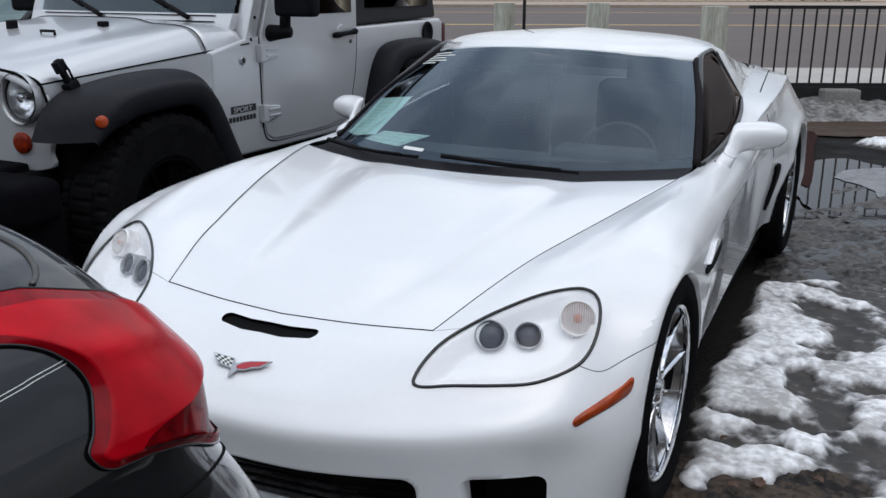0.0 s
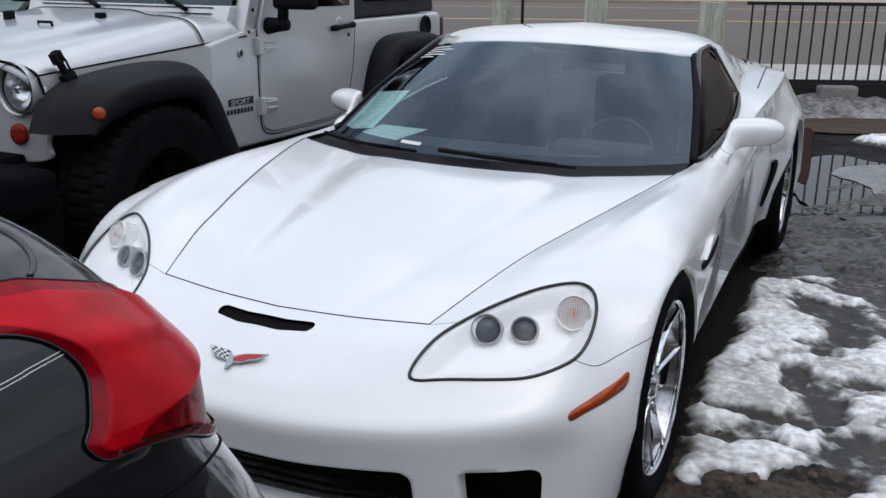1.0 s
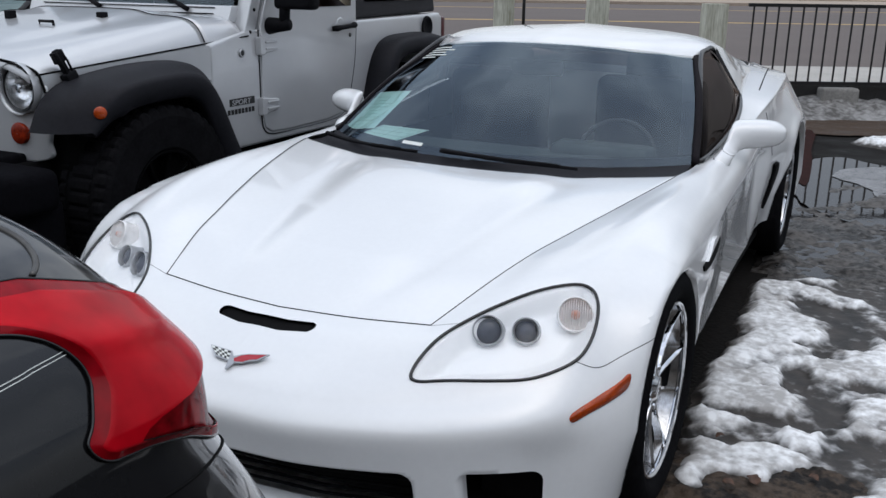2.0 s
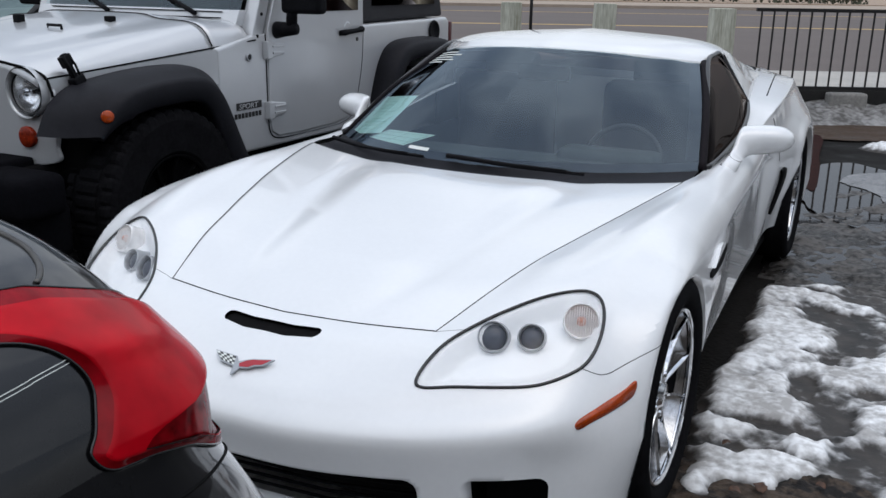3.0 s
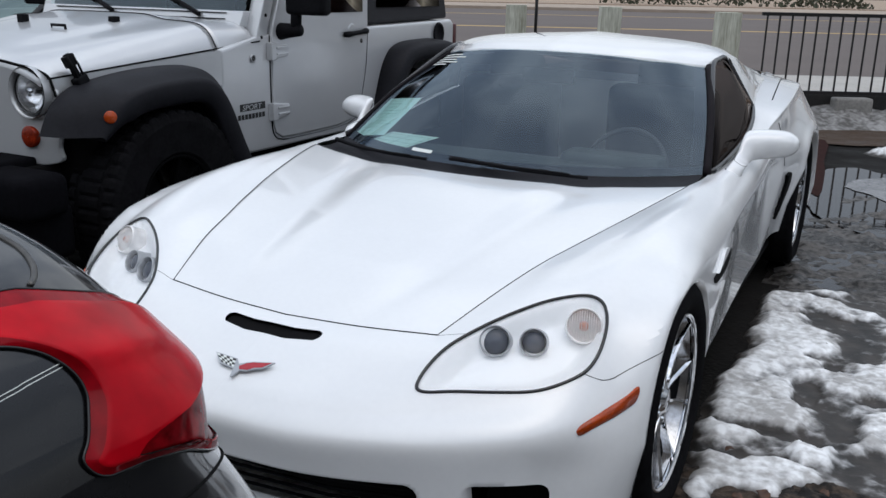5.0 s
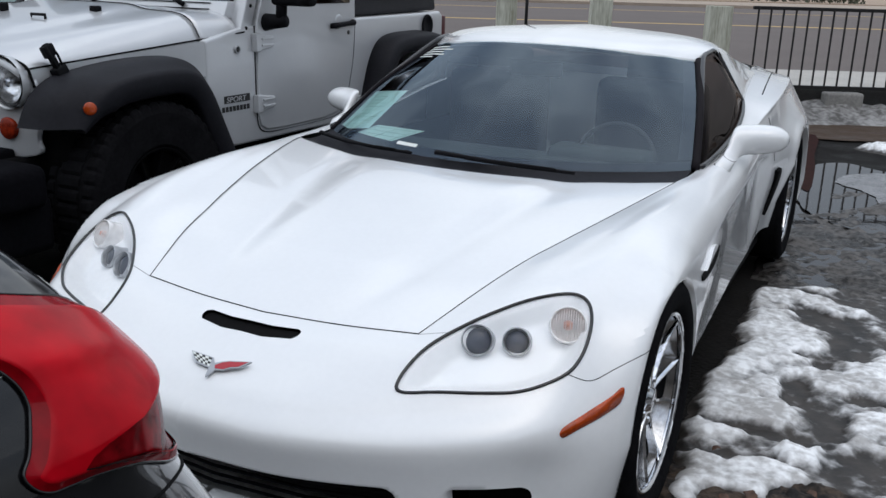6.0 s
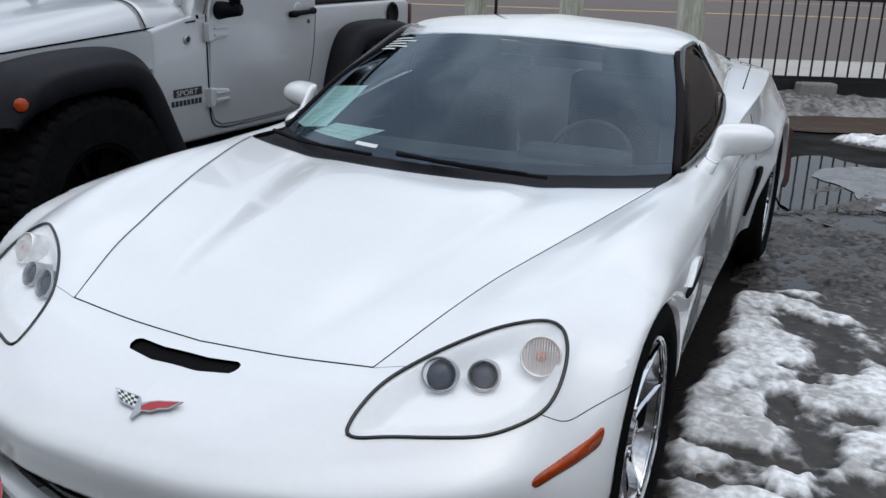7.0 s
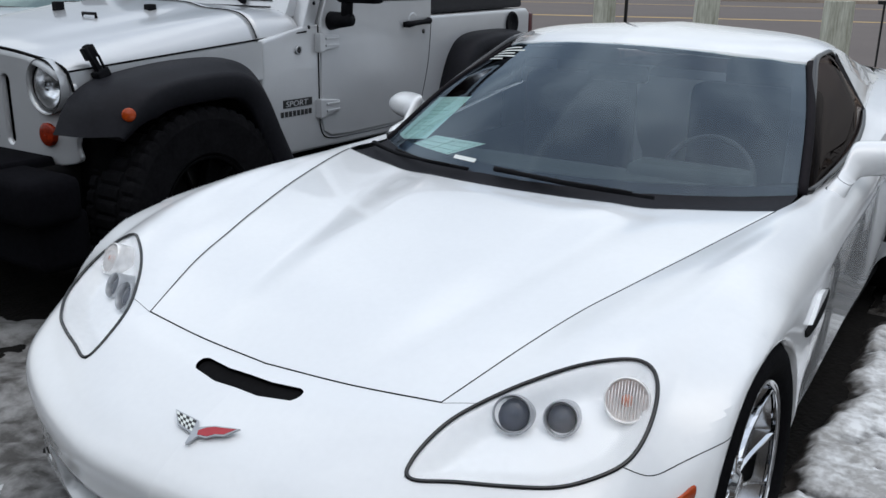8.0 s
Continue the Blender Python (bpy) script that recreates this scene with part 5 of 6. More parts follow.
def off_road_car():
    car = thing("off_road_car", "silver two-door off-road car with black flares and soft top", "car")
    # tub
    half = .775
    tub = [(1.20, .52), (1.20, 1.045), (1.50, 1.10), (2.53, 1.115), (3.62, 1.13), (3.66, 1.10), (3.66, .58), (3.55, .56), (3.52, .80), (3.40, .93), (2.90, .93), (2.74, .80), (2.66, .52)]
    part("tub", side_prism(tub, JX - half, JX + half, .018), M_SILVER, car)
    # hood, wider towards the windshield, crowned
    rows = []
    for k in range(41):
        t = k / 40
        y = .30 + .90 * t
        hw = .625 + .115 * t
        ze = .975 + .080 * t
        crown = .085 + .035 * t
        row = []
        for i in range(-24, 25):
            a = i / 24
            fall = 1 - abs(a) ** (6 + 10 * t)
            z = ze + crown * fall * (1 - (.25 - .17 * t) * a * a)
            bulge = 1 / (1 + math.exp((abs(a) - .50) / .035))
            z += .022 * bulge * min(1, t / .35)
            z -= .022 * max(0, 1 - t / .10) ** 2 * (1 - .5 * abs(a))
            row.append((JX + hw * a, y - .02 * math.cos(a * 1.3) * max(0, 1 - t * 6), z))
        rows.append(row)
    b = grid_bm(rows)
    lip(b, lambda co: True, lambda co: (0, 0, -.025))
    part("hood", b, M_SILVER, car)
    rows = []
    for k in range(9):
        t = k / 8
        hw, ze = .742 + .03 * t, 1.057 + .018 * t
        rows.append([(JX + hw * a, 1.212 + .24 * t, ze + (.120 - .02 * t) * (1 - abs(a) ** 16) * (1 - .08 * a * a) + .022 * (1 - t) / (1 + math.exp((abs(a) - .50) / .035))) for a in np.linspace(-1, 1, 41)])
    b = grid_bm(rows)
    lip(b, lambda co: True, lambda co: (0, 0, -.03))
    part("cowl", b, M_SILVER, car)
    for s in (1, -1):
        part("inner_fender", grid_bm([[(JX + (.640 + .131 * t + dx) * s, .30 + .92 * t, z + .08 * t * (z > .9)) for t in np.linspace(0, 1, 12)] for z, dx in ((.964, .0), (.92, .002), (.88, .002))], flip=s < 0), M_SILVER, car)
        part("panel_gap", tube_bm([(JX + (.628 + .115 * t) * s, .30 + .90 * t, .966 + .081 * t) for t in np.linspace(0, 1.32, 20)], .004, 6), M_DEEP, car)
    part("panel_gap", tube_bm([(JX + .742 * a, 1.206, 1.056 + .120 * (1 - abs(a) ** 16) * (1 - .08 * a * a) + .022 / (1 + math.exp((abs(a) - .50) / .035))) for a in np.linspace(-1, 1, 81)], .0026, 6), M_DEEP, car)
    # grille panel with slots and lamps
    gy = .30
    outline = [(x, z) for x, z in spline([(-.60, .62), (-.655, .70), (-.665, .82), (-.655, .925), (-.60, .992), (-.35, 1.033), (0, 1.043), (.35, 1.033), (.60, .992), (.655, .925), (.665, .82), (.655, .70), (.60, .62), (0, .615), (-.60, .62)], 85)[:-1]]
    face = bmesh.new()
    xs, zs = np.linspace(-.67, .67, 221), np.linspace(.60, 1.06, 75)
    grid = [[(x, gy - .02 * (1 - (x / .67) ** 2) + .035 * max(0, abs(x) - .5) / .17, z) for x in xs] for z in zs]
    face = grid_bm(grid, flip=False)
    keep = bmesh.new()
    cut(face, lambda co: (co.x, co.z), outline, None, keep)
    face.free()
    for k in range(7):
        cut(keep, lambda co: (co.x, co.z), rounded(-.315 + k * .105 - .026, -.315 + k * .105 + .026, .675, .945, .025))
    for s in (1, -1):
        cut(keep, lambda co: (co.x, co.z), circle((.550 * s, .914), .102, 60))
    lip(keep, lambda co: True, lambda co: (0, .022, 0))
    keep.transform(Matrix.Translation((JX, 0, 0)))
    part("grille", keep, M_SILVER, car, "silver grille panel with upright slots")
    part("radiator", box_bm(JX - .40, JX + .40, gy + .02, gy + .10, .64, .97, .01), M_DEEP, car)
    part("panel_gap", tube_bm([(JX + x, gy - .018 * (1 - (x / .67) ** 2) + .035 * max(0, abs(x) - .5) / .17, z + .006) for x, z in outline[14:57]], .006, 6), M_DEEP, car)
    for s in (1, -1):
        at = pose(JX + .550 * s, gy + .006, .914)
        b = revolve([(.104, -.02), (.100, .02), (.088, .035)], 48, "y")
        b.transform(at)
        lamp = part("headlamp", b, M_SILVER, car, "round clear headlamp")
        b = revolve([(.089, .01), (.089, -.004), (.083, -.008), (.082, .0)], 48, "y")
        b.transform(at)
        part("bezel", b, M_TRIM, lamp)
        b = revolve([(.082, .0), (.06, .03), (.03, .05), (.001, .055)], 40, "y")
        b.transform(at)
        part("reflector", b, M_BOWL, lamp)
        b = revolve([(.018, -.004), (.018, .05), (.001, -.006)], 20, "y")
        b.transform(at)
        part("bulb_cap", b, M_CHROME, lamp)
        b = revolve([(.083, -.004), (.06, -.015), (.03, -.021), (.001, -.023)], 40, "y")
        b.transform(at)
        part("lens", b, M_LENS, lamp).visible_shadow = False
        b = revolve([(.044, .03), (.044, -.002), (.040, -.005), (.02, -.008), (.001, -.009)], 32, "y")
        b.transform(pose(JX + .533 * s, gy - .008, .733))
        part("turn_signal", b, M_SIGNAL, car, "round amber turn signal")
        # latch, hinges, side details
        lean = Matrix.Translation((JX + .676 * s, .440, .968)) @ Matrix.Rotation(radians(-8 * s), 4, "Y") @ Matrix.Rotation(radians(22), 4, "X")
        b = box_bm(-.011, .011, -.013, .013, .0, .105, .006)
        merge(b, box_bm(-.017, .017, -.024, .024, .050, .100, .007))
        b.transform(lean)
        lt = part("hood_latch", b, M_PLASTIC, car, "black rubber hood latch", smooth=False)
        b = box_bm(-.018, .026, -.030, .030, -.030, .006, .008)
        b.transform(lean)
        part("latch_foot", b, M_PLASTIC, lt, smooth=False)
        b = tube_bm([(.016 * s, -.016, 0), (.020 * s, -.016, .05), (.012 * s, -.012, .10)], .005, 8)
        merge(b, tube_bm([(.016 * s, .016, 0), (.020 * s, .016, .05), (.012 * s, .012, .10)], .005, 8))
        b.transform(lean)
        part("latch_strap", b, M_PLASTIC, lt)
        wheel("front_wheel", .405, .265, .222, s, pose(JX + .785 * s, JF, .405), car, M_RIMDARK, 5, True)
        wheel("rear_wheel", .405, .265, .222, s, pose(JX + .785 * s, JR, .405), car, M_RIMDARK, 5, True)
        front_flare(s, car)
        flare(s, [(2.55, .50, .09, .90, -70), (2.62, .72, .10, .91, -68), (2.71, .90, .10, .92, -50), (2.84, .985, .10, .92, -15), (3.10, 1.005, .10, .92, 0), (3.40, .99, .10, .92, 10), (3.58, .88, .10, .90, 55), (3.64, .70, .09, .88, 75)], .16, car, "rear_flare")
        b = revolve([(.025, .0), (.025, .009), (.021, .012), (.001, .014)], 28)
        b.transform(Matrix.Translation((JX + .897 * s, .385, .832)) @ Matrix.Rotation(math.pi * (s < 0), 4, "Z") @ pose(0, 0, 0, 0, -8, -35 * 1))
        part("side_lamp", b, M_AMBER, car, "round amber side lamp")
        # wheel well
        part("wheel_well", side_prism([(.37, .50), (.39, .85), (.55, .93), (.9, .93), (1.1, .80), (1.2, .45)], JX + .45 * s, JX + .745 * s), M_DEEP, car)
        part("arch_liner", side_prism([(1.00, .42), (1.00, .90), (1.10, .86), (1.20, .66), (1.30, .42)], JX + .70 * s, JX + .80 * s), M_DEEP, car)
        # door
        x = JX + half * s
        outline_d = [(1.580, .66), (1.597, .60), (1.65, .571), (1.80, .565), (2.18, .569), (2.33, .588), (2.40, .642), (2.448, .76), (2.485, .90), (2.505, 1.12), (2.505, 1.66), (1.78, 1.66), (1.66, 1.30), (1.585, 1.12)]
        door = part("door", side_prism(outline_d, x - .03 * s, x + .008 * s, .010), M_SILVER, car, "silver door panel")
        gp = spline([(1.570, 1.10), (1.570, .80), (1.572, .66), (1.590, .59), (1.65, .561), (1.80, .555), (2.18, .559), (2.34, .580), (2.41, .636), (2.458, .76), (2.495, .90), (2.515, 1.1)], 60)
        part("door_gap", tube_bm([(x + .002 * s, y, z) for y, z in gp], [.0034 if k < 22 else max(.0014, .0034 - .0003 * (k - 22)) for k in range(60)], 6), M_DEEP, car)
        part("door_window", side_prism([(1.80, 1.20), (2.44, 1.20), (2.44, 1.60), (1.95, 1.60)], x + .004 * s, x + .012 * s), M_SIDEGLASS, door, "dark door window")
        for z in (1.02, .715):
            h = part("hinge", box_bm(x - .0 * s, x + .035 * s, 1.545, 1.585, z - .045, z + .045, .006), M_SILVER, door, smooth=False)
            part("hinge_leaf", side_prism([(1.58, z - .04), (1.70, z - .028), (1.70, z + .028), (1.58, z + .04)], x + .006 * s, x + .022 * s, .005), M_SILVER, h, smooth=False)
            for zz in (-.016, .016):
                part("hinge_rib", box_bm(x + .015 * s, x + .028 * s, 1.60, 1.695, z + zz - .005, z + zz + .005, .002), M_SILVER, h, smooth=False)
        part("door_handle", tube_bm([(x + .012 * s, 2.24, 1.076), (x + .030 * s, 2.262, 1.078), (x + .034 * s, 2.30, 1.082), (x + .034 * s, 2.40, 1.087), (x + .030 * s, 2.452, 1.091), (x + .012 * s, 2.47, 1.092)], [.014, .018, .014, .013, .018, .016], 10), M_PLASTIC, door, "black door handle")
        b = revolve([(.042, .006), (.036, .012), (.02, .006), (.001, .004)], 28)
        b.transform(Matrix.Translation((x, 2.33, 1.098)) @ Matrix.Diagonal((s, 1, 1, 1)))
        part("handle_cup", b, M_SILVER, door)
        b = revolve([(.012, .008), (.012, .012), (.001, .013)], 16)
        b.transform(Matrix.Translation((x, 2.43, 1.035)) @ Matrix.Diagonal((s, 1, 1, 1)))
        part("door_lock", b, M_STEEL, door)
        b = revolve([(.020, .002), (.020, .010), (.015, .011), (.014, .006), (.001, .008)], 24)
        b.transform(Matrix.Translation((x, 1.43, .992)) @ Matrix.Diagonal((s, 1, 1, 1)))
        badge = part("round_badge", b, M_BEZEL, car, "small round fender badge")
        b = revolve([(.013, .009), (.012, .0095), (.001, .0095)], 20)
        b.transform(Matrix.Translation((x, 1.43, .992)) @ Matrix.Diagonal((s, 1, 1, 1)))
        part("badge_face", b, M_DECAL, badge)
        # mirror
        mir = part("mirror", box_bm(x + .06 * s, x + .30 * s, 1.62, 1.70, 1.20, 1.38, .03, 4), M_PLASTIC, car, "black door mirror")
        part("mirror_arm", tube_bm([(x + .0 * s, 1.66, 1.115), (x + .05 * s, 1.66, 1.12), (x + .13 * s, 1.66, 1.125)], [.045, .038, .030], 14), M_PLASTIC, mir)
        part("mirror_neck", tube_bm([(x + .10 * s, 1.66, 1.12), (x + .11 * s, 1.66, 1.25)], .028, 12), M_PLASTIC, mir)
        # lettering
        tag = part("nameplate", box_bm(x, x + .004 * s, 1.322, 1.517, .738, .774, .001), M_DECAL, car, "black rectangular nameplate", smooth=False)
        if s > 0:
            b = text_bm("SPORT", .036, .0008)
            b.transform(Matrix.Translation((x + .0052, 1.334, .743)) @ Matrix(((0, 0, 1, 0), (1.38, .2, 0, 0), (0, 1, 0, 0), (0, 0, 0, 1))))
            part("lettering", b, M_SILVER, tag, smooth=False)
        for k in range(8):
            y = 1.305 + k * .027
            part("decal_bar", box_bm(x, x + .003 * s, y, y + .019, .697, .722, .001), M_DECAL, car, smooth=False)
        part("rocker", box_bm(x - .06 * s, x + .03 * s, 1.30, 2.60, .435, .49, .02, 3), M_PLASTIC, car, "black rocker rail")
        b = revolve([(.075, .004), (.070, .014), (.058, .012), (.05, .004), (.001, .003)], 32)
        b.transform(Matrix.Translation((x, 3.42, 1.04)) @ Matrix.Diagonal((s, 1, 1, 1)))
        part("fuel_filler", b, M_PLASTIC, car, "round black fuel filler surround")
        part("tail_lamp", box_bm(x - .14 * s, x - .005 * s, 3.66, 3.72, .90, 1.10, .012), M_TAILRED, car, "dark red tail lamp in black housing")
        # windshield frame post with bolts
        post = part("windshield_post", side_prism([(1.46, 1.06), (1.545, 1.06), (1.80, 1.74), (1.74, 1.76)], x - .085 * s, x - .004 * s, .008), M_SILVER, car)
        for k in range(4):
            t = k / 3
            b = revolve([(.009, .0), (.009, .006), (.001, .008)], 12)
            b.transform(Matrix.Translation((x - .006 * s, 1.512 + .12 * t, 1.09 + .32 * t)) @ Matrix.Diagonal((s, 1, 1, 1)))
            part("bolt", b, M_PLASTIC, post)
    # windshield
    part("windshield_bar", side_prism([(1.43, 1.135), (1.50, 1.135), (1.53, 1.215), (1.47, 1.215)], JX - .70, JX + .70, .006), M_SILVER, car)
    b = grid_bm([[(JX - .69, 1.49, 1.20), (JX + .69, 1.49, 1.20)], [(JX - .66, 1.72, 1.73), (JX + .66, 1.72, 1.73)]])
    part("windshield", b, M_WINDSHIELD, car, "upright flat windshield").visible_shadow = False
    for x in (-.16, .44):
        p = spline([(JX + x, 1.44, 1.195), (JX + x - .235, 1.50, 1.276), (JX + x - .52, 1.572, 1.37)], 12)
        w = part("wiper", tube_bm(p, [.013, .013, .012, .011, .010, .009, .008, .008, .007, .007, .006, .005], 8), M_PLASTIC, car, "black wiper")
        part("wiper_blade", tube_bm([Vector(q) + Vector((0, -.004, -.016)) for q in p[4:]], .006, 6), M_PLASTIC, w)
    for z, y in ((1.205, 1.460), (1.176, 1.447)):
        part("panel_gap", tube_bm([(JX - .60, y, z), (JX, y - .002, z), (JX + .60, y, z)], .0028, 6), M_DEEP, car)
    # hood fittings
    for x, y in ((-.12, .846), (.312, 1.00)):
        t = (y - .30) / .90
        z = 1.158
        part("hood_bumper", box_bm(JX + x - .02, JX + x + .02, y - .02, y + .02, z - .02, z + .030, .006), M_PLASTIC, car, "black rubber hood stop", smooth=False)
    part("tie_loop", tube_bm([(JX + .185, .745, 1.115), (JX + .19, .745, 1.152), (JX + .275, .745, 1.152), (JX + .28, .745, 1.115)], .007, 8), M_PLASTIC, car, "black hood tie-down loop")
    # bumper and chassis
    part("front_bumper", box_bm(JX - .86, JX + .86, -.02, .20, .47, .64, .05, 4), M_BUMPER, car, "black plastic front bumper")
    part("air_dam", box_bm(JX - .80, JX + .80, .06, .26, .28, .50, .04, 3), M_BUMPER, car, "black plastic air dam")
    part("bumper_ledge", box_bm(JX - .56, JX + .56, .02, .30, .58, .655, .02), M_BUMPER, car)
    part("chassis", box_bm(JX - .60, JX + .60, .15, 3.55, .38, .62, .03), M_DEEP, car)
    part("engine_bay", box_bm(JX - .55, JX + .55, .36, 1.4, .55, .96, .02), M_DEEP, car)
    # soft top
    top = [(1.72, 1.74), (2.56, 1.76), (3.45, 1.72), (3.62, 1.135), (2.535, 1.12), (2.535, 1.66), (1.78, 1.66)]
    st = part("soft_top", side_prism(top, JX - .745, JX + .745, .03), M_SOFTTOP, car, "black canvas soft top")
    for s in (1, -1):
        part("soft_window", side_prism([(2.66, 1.22), (3.48, 1.22), (3.40, 1.62), (2.66, 1.62)], JX + .744 * s, JX + .751 * s), M_SIDEGLASS, st, "dark plastic soft-top window")
    for x in (-.38, .38):
        part("seat", box_bm(JX + x - .24, JX + x + .24, 2.30, 2.45, .75, 1.40, .06, 3), M_DASH, car)
    return car


off_road_car()


# ---- the car beyond it ----
def far_car():
    car = thing("parked_car", "pale silver car with teal-tinted windshield parked beyond the silver one", "car")
    cx, hw = -5.05, .86
    part("body", side_prism([(.75, .30), (.66, .62), (.80, .86), (1.3, .97), (2.15, 1.06), (4.6, 1.10), (4.95, .95), (5.0, .35)], cx - hw, cx + hw, .06), M_SILVER, car)
    wsg = [[(cx + .80 * a, 2.10 + .22 * abs(a) ** 2 + (.80 - .1 * abs(a)) * t, 1.06 + .41 * t) for a in np.linspace(-1 + .22 * t, 1 - .22 * t, 15)] for t in np.linspace(0, 1, 7)]
    part("windshield", grid_bm(wsg), M_TEAL, car, "teal-tinted windshield")
    for s in (1, -1):
        part("pillar", tube_bm([(cx + .80 * s, 2.32, 1.06), (cx + .71 * s, 2.68, 1.27), (cx + .62 * s, 3.04, 1.48)], .035, 10), M_TRIM, car, "black windshield pillar")
        part("side_window", grid_bm([[(cx + .81 * s, 2.36, 1.07), (cx + .81 * s, 4.1, 1.09)], [(cx + .63 * s, 3.02, 1.45), (cx + .63 * s, 3.8, 1.45)]], flip=s < 0), M_SIDEGLASS, car, "dark side window")
        for y in (1.45, 4.15):
            wheel("wheel", .32, .21, .21, s, pose(cx + .76 * s, y, .32), car, M_STEEL)
    part("roof", box_bm(cx - .64, cx + .64, 2.92, 3.95, 1.45, 1.50, .022, 3), M_SILVER, car)
    part("rear_window", grid_bm([[(cx - .62, 3.9, 1.46), (cx + .62, 3.9, 1.46)], [(cx - .78, 4.5, 1.09), (cx + .78, 4.5, 1.09)]]), M_HATCH, car, "dark rear window")


far_car()


# ---- the black car ----
def black_car():
    car = thing("black_hatchback", "glossy black car with large red wraparound tail lamps", "car")
    cx, r, yf = -.13, .20, -5.4
    zs = np.linspace(.26, 1.12, 87)
    XS = np.interp(zs, [.26, .55, .65, .75, .85, .95, 1.02, 1.07, 1.10, 1.12], [.71, .755, .76, .75, .727, .695, .66, .61, .54, .40])
    YR = np.interp(zs, [.26, .55, .70, .80, .86, .95, 1.02, 1.07, 1.12], [-1.36, -1.33, -1.37, -1.42, -1.455, -1.475, -1.50, -1.53, -1.56])
    k = np.array([1, 2, 3, 2, 1]) / 9

    def soft(a):
        return np.convolve(np.pad(a, 2, mode="edge"), k, "valid")
    XS, YR = soft(XS), soft(YR)

    def at(s, z, out=0.0):
        """The skin at arc length s past the start of the rear corner."""
        x, y = np.interp(z, zs, XS), np.interp(z, zs, YR)
        if s < 0:
            return np.array((x + out, y - r + s, z))
        a = s / r
        if a < math.pi / 2:
            return np.array((x - r + (r + out) * math.cos(a), y - r + (r + out) * math.sin(a), z))
        return np.array((x - r - (s - r * math.pi / 2), y + out, z))

    def loop(z, shrink=1.0):
        """A closed level section of the body."""
        x, y = np.interp(z, zs, XS), np.interp(z, zs, YR)
        hw = x - cx
        half = [(cx + hw * a, yf - .18 * (1 - a * a)) for a in np.linspace(0, .72, 8)]
        half += [(x - .2 * hw + .2 * hw * math.sin(a), yf + .35 - .35 * math.cos(a)) for a in np.linspace(.2, math.pi / 2, 10)]
        half += [(x, q) for q in np.linspace(yf + .5, y - r - .02, 60)]
        half += [(x - r + r * math.cos(a), y - r + r * math.sin(a)) for a in np.linspace(.02, math.pi / 2, 40)]
        half += [(cx + (x - r - cx) * a, y) for a in np.linspace(.95, 0, 14)]
        ring = half + [(2 * cx - px, py) for px, py in half[-2:0:-1]]
        my = (yf + y) / 2
        return [(cx + (px - cx) * shrink, my + (py - my) * (1 - (1 - shrink) * .45), z) for px, py in ring]

    rings = [loop(z) for z in zs]
    for sh, dz in ((.96, .006), (.85, .014), (.5, .022), (.02, .025)):
        rings.append([(px, py, 1.12 + dz) for px, py, _ in loop(1.12, sh)])
    rings = [ring + ring[:1] for ring in rings]
    lampline = [(-.16, 1.098), (-.05, 1.090), (.044, 1.079), (.072, 1.073), (.129, 1.052), (.175, 1.034), (.215, 1.012), (.26, .97), (.30, .90), (.30, .85), (.25, .825), (.205, .828), (.152, .850), (.086, .888), (.032, .908), (-.002, .914), (-.021, .917), (-.033, .926),
                (-.036, .941), (-.020, .955), (-.002, .975), (.009, .989), (.014, 1.005), (.012, 1.023), (.003, 1.037), (-.018, 1.048), (-.07, 1.060), (-.18, 1.07)]
    poly = [tuple(p) for p in spline(lampline + lampline[:1], 180)[:-1]]
    dense = np.array(spline(lampline + lampline[:1], 1600))
    bm = grid_bm(rings)
    bmesh.ops.remove_doubles(bm, verts=bm.verts[:], dist=.0005)
    bmesh.ops.recalc_face_normals(bm, faces=bm.faces[:])
    part("body", bm, M_BLACKPAINT, car)
    # cabin
    def cabin(levels, material, name, label):
        rows = []
        for hw, y0, y1, z in levels:
            q = [(cx + hw * math.copysign(abs(math.cos(a)) ** .35, math.cos(a)), (y0 + y1) / 2 + (y0 - y1) / 2 * math.copysign(abs(math.sin(a)) ** .35, math.sin(a)), z) for a in np.linspace(0, 2 * math.pi, 65)]
            rows.append(q)
        b = grid_bm(rows)
        bmesh.ops.remove_doubles(b, verts=b.verts[:], dist=.0005)
        bmesh.ops.recalc_face_normals(b, faces=b.faces[:])
        part(name, b, material, car, label)
    cabin([(.56, -2.05, -4.60, 1.12), (.555, -2.25, -4.35, 1.22), (.50, -2.60, -3.80, 1.40)], M_TRIM, "cabin_glass", "dark cabin windows")
    cabin([(.50, -2.60, -3.80, 1.40), (.44, -2.70, -3.70, 1.435), (.25, -2.9, -3.5, 1.45), (.01, -3.1, -3.3, 1.452)], M_BLACKPAINT, "roof", "black roof")
    part("window_seal", tube_bm([Vector(at(s, z, .001)) for s, z in spline([(.185, 1.108), (.161, 1.101), (.157, 1.095), (.143, 1.087), (.122, 1.081), (.099, 1.076), (.080, 1.0735)], 30)], .0035, 8), M_STEEL, car, "grey rubber window seal")
    # tail lamp, standing proud of the skin, with inner bevel; the lower facet's shade is put into a darker red
    ys = np.linspace(-.2, .32, 261)
    zz = np.linspace(.81, 1.11, 166)
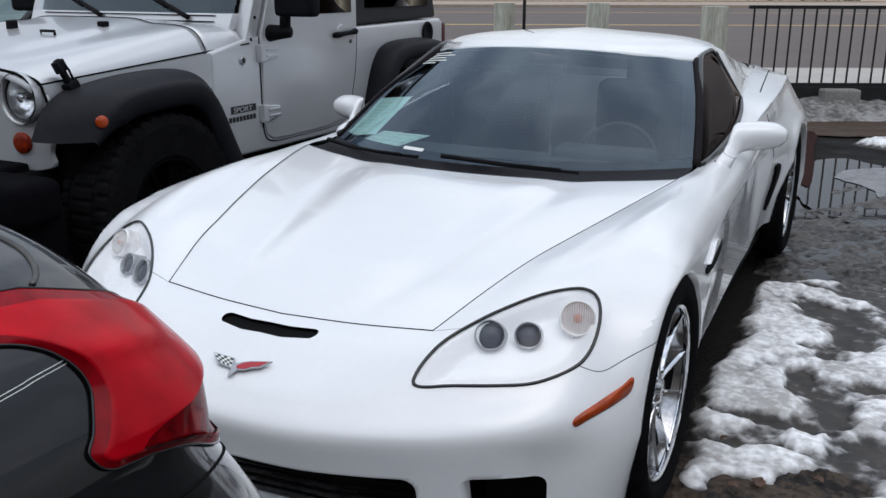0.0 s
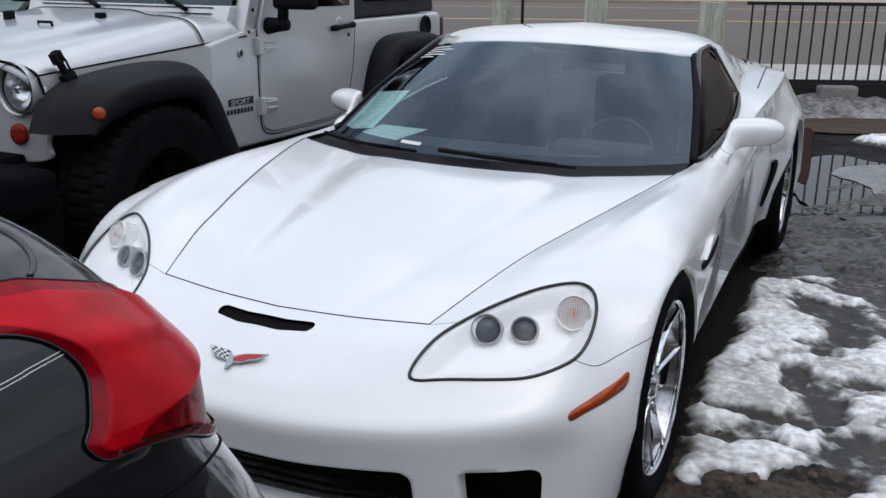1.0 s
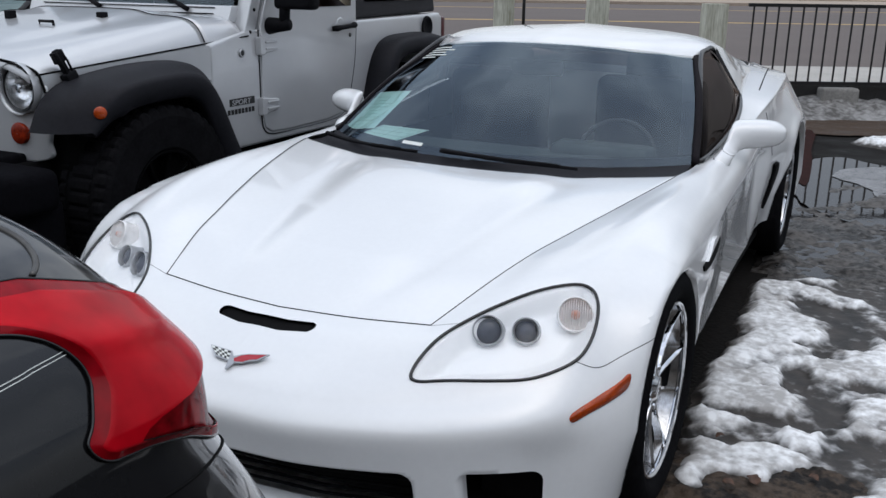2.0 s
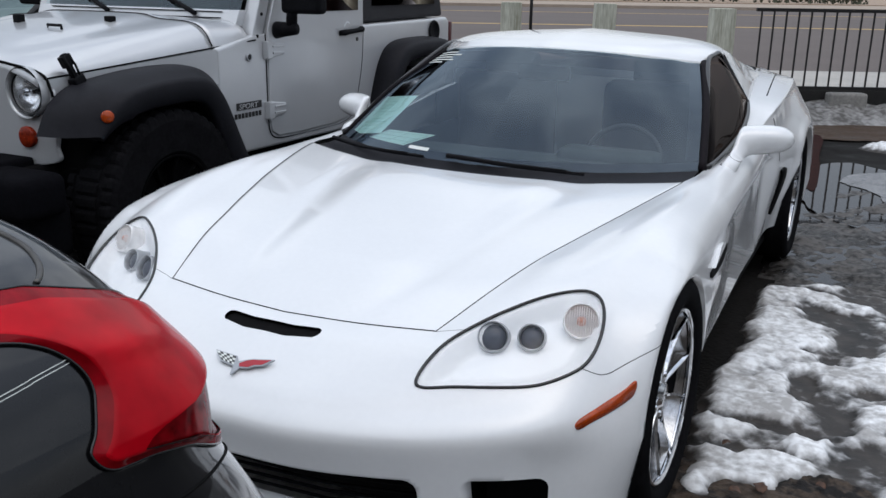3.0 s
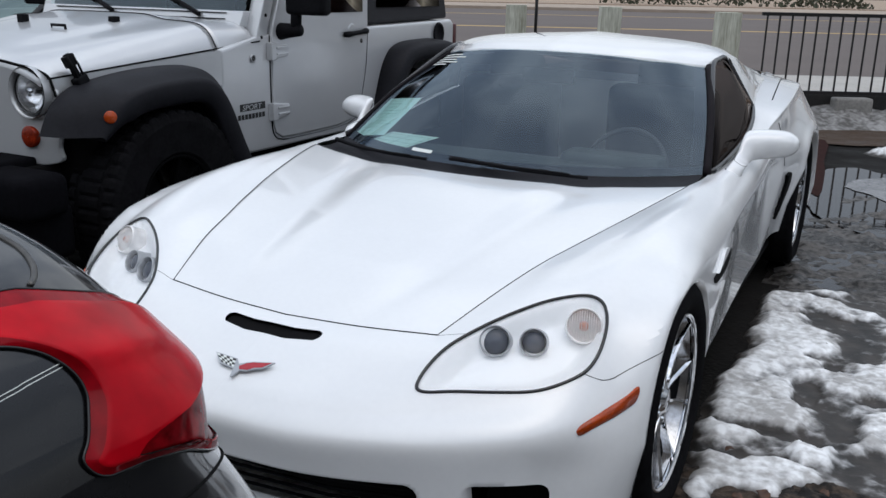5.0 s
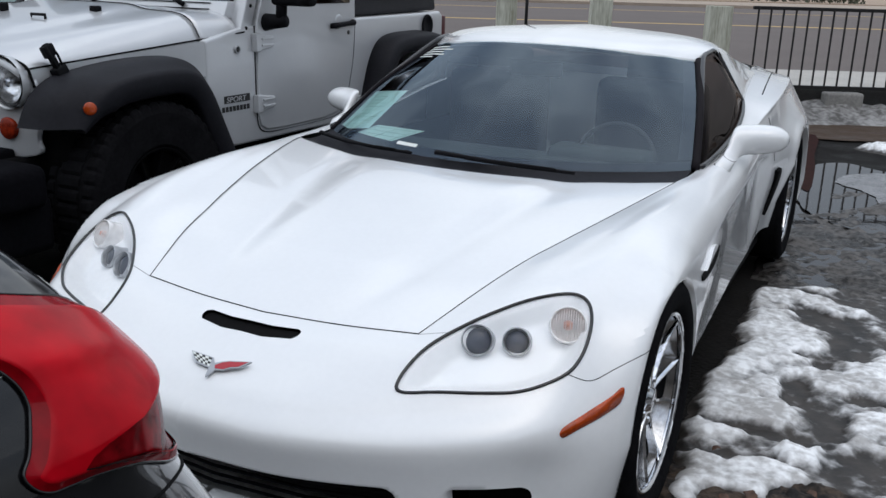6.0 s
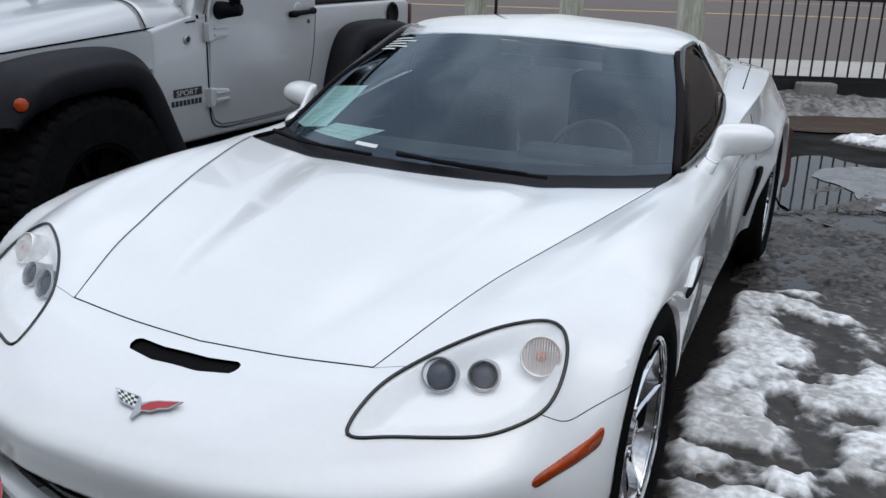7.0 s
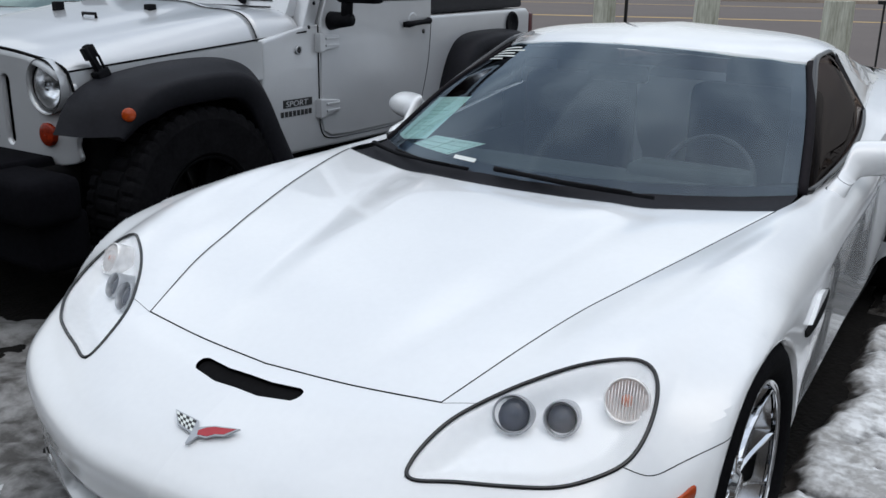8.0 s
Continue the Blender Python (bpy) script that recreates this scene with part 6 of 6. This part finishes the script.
    for side in (1, -1):
        def proud(s, z):
            bulge = .005 + .006 * math.exp(-((s - .20) / .09) ** 2 - ((z - .895) / .07) ** 2)
            k = min(1, max(0, (s + .035) / .12))
            fold = .024 * k * max(0, 1 - ((z - .942) / .115 if z > .942 else (.942 - z) / .075))
            brow = .007 * math.exp(-((z - (1.035 - .25 * max(0, s))) / .016) ** 2) * min(1, max(0, (.20 - s) / .1))
            return bulge + fold + brow
        flat = grid_bm([[(s, z, 0) for s in ys] for z in zz])
        lens = bmesh.new()
        cut(flat, lambda co: (co.x, co.y), poly, None, lens)
        flat.free()

        inset = []
        for k in range(len(poly)):
            a, b_ = poly[k - 2], poly[(k + 2) % len(poly)]
            d = Vector((b_[0] - a[0], b_[1] - a[1])).normalized()
            inset.append((poly[k][0] + d.y * .010, poly[k][1] - d.x * .010))
        core = bmesh.new()
        cut(lens, lambda co: (co.x, co.y), inset, None, core)
        rim_bm, lens = lens, core
        dark = bmesh.new()
        wedge = [(.010, .926), (.022, .934), (.040, .939), (.075, .9415), (.11, .941), (.15, .941), (.19, .940), (.235, .935), (.27, .90), (.26, .845), (.205, .842), (.152, .864), (.086, .901), (.035, .917)]
        cut(lens, lambda co: (co.x, co.y), [tuple(p) for p in wedge], None, dark)

        def wrap(b, extra):
            for v in b.verts:
                s, z = v.co.x, v.co.y
                d = float(np.hypot(dense[:, 0] - s, dense[:, 1] - z).min())
                v.co = Vector(at(s, z, (proud(s, z) + extra) * min(1, d / .012) + .003))
                if side < 0:
                    v.co.x = 2 * cx - v.co.x
            bmesh.ops.recalc_face_normals(b, faces=b.faces[:])
            return b
        lamp = part("tail_lamp", wrap(lens, 0), M_RED, car, "large glossy red wraparound tail lamp")
        part("lens_rim", wrap(rim_bm, 0), M_RIMRED, lamp, "darker red lens edge")
        part("lower_lens", wrap(dark, -.004), M_SHADERED, lamp, "lower lens facet in a red darkened for its shade")

        def ring(inset, out, rad, nm, m_):
            pts = []
            for k in range(len(poly)):
                a, b_ = poly[k - 2], poly[(k + 2) % len(poly)]
                d = Vector((b_[0] - a[0], b_[1] - a[1])).normalized()
                s, z = poly[k][0] - d.y * inset * -1, poly[k][1] + d.x * inset * -1
                p = Vector(at(s, z, out))
                if side < 0:
                    p.x = 2 * cx - p.x
                pts.append(p)
            part(nm, tube_bm(pts, rad, 6, closed=True), m_, lamp)
        ring(0, .003, .0016, "lamp_seal", M_TRIM)
        for dz in (0, .0032):
            pts = [Vector(at(s, z + dz, .0004)) for s, z in spline([(-.30, .998), (-.067, 1.0115), (-.029, 1.0145), (.011, 1.017)], 24)]
            pts = pts if side > 0 else [Vector((2 * cx - p.x, p.y, p.z)) for p in pts]
            part("pinstripe", tube_bm(pts, .0005, 6), M_PAPERW, car, "thin pale double pinstripe")
        # seam of the bumper under the lamp
        pts = [Vector(at(s, z, .0005)) for s, z in spline([(-.9, .80), (-.4, .83), (-.1, .86), (.1, .845), (.25, .80), (.33, .80)], 40)]
        if side < 0:
            pts = [Vector((2 * cx - p.x, p.y, p.z)) for p in pts]
        part("panel_gap", tube_bm(pts, .002, 6), M_DEEP, car)
        wheel("rear_wheel", .31, .20, .205, side, pose(cx + .755 * side, -2.15, .31), car, M_STEEL)
        wheel("front_wheel", .31, .20, .205, side, pose(cx + .755 * side, -4.75, .31), car, M_STEEL)
    return car


black_car()
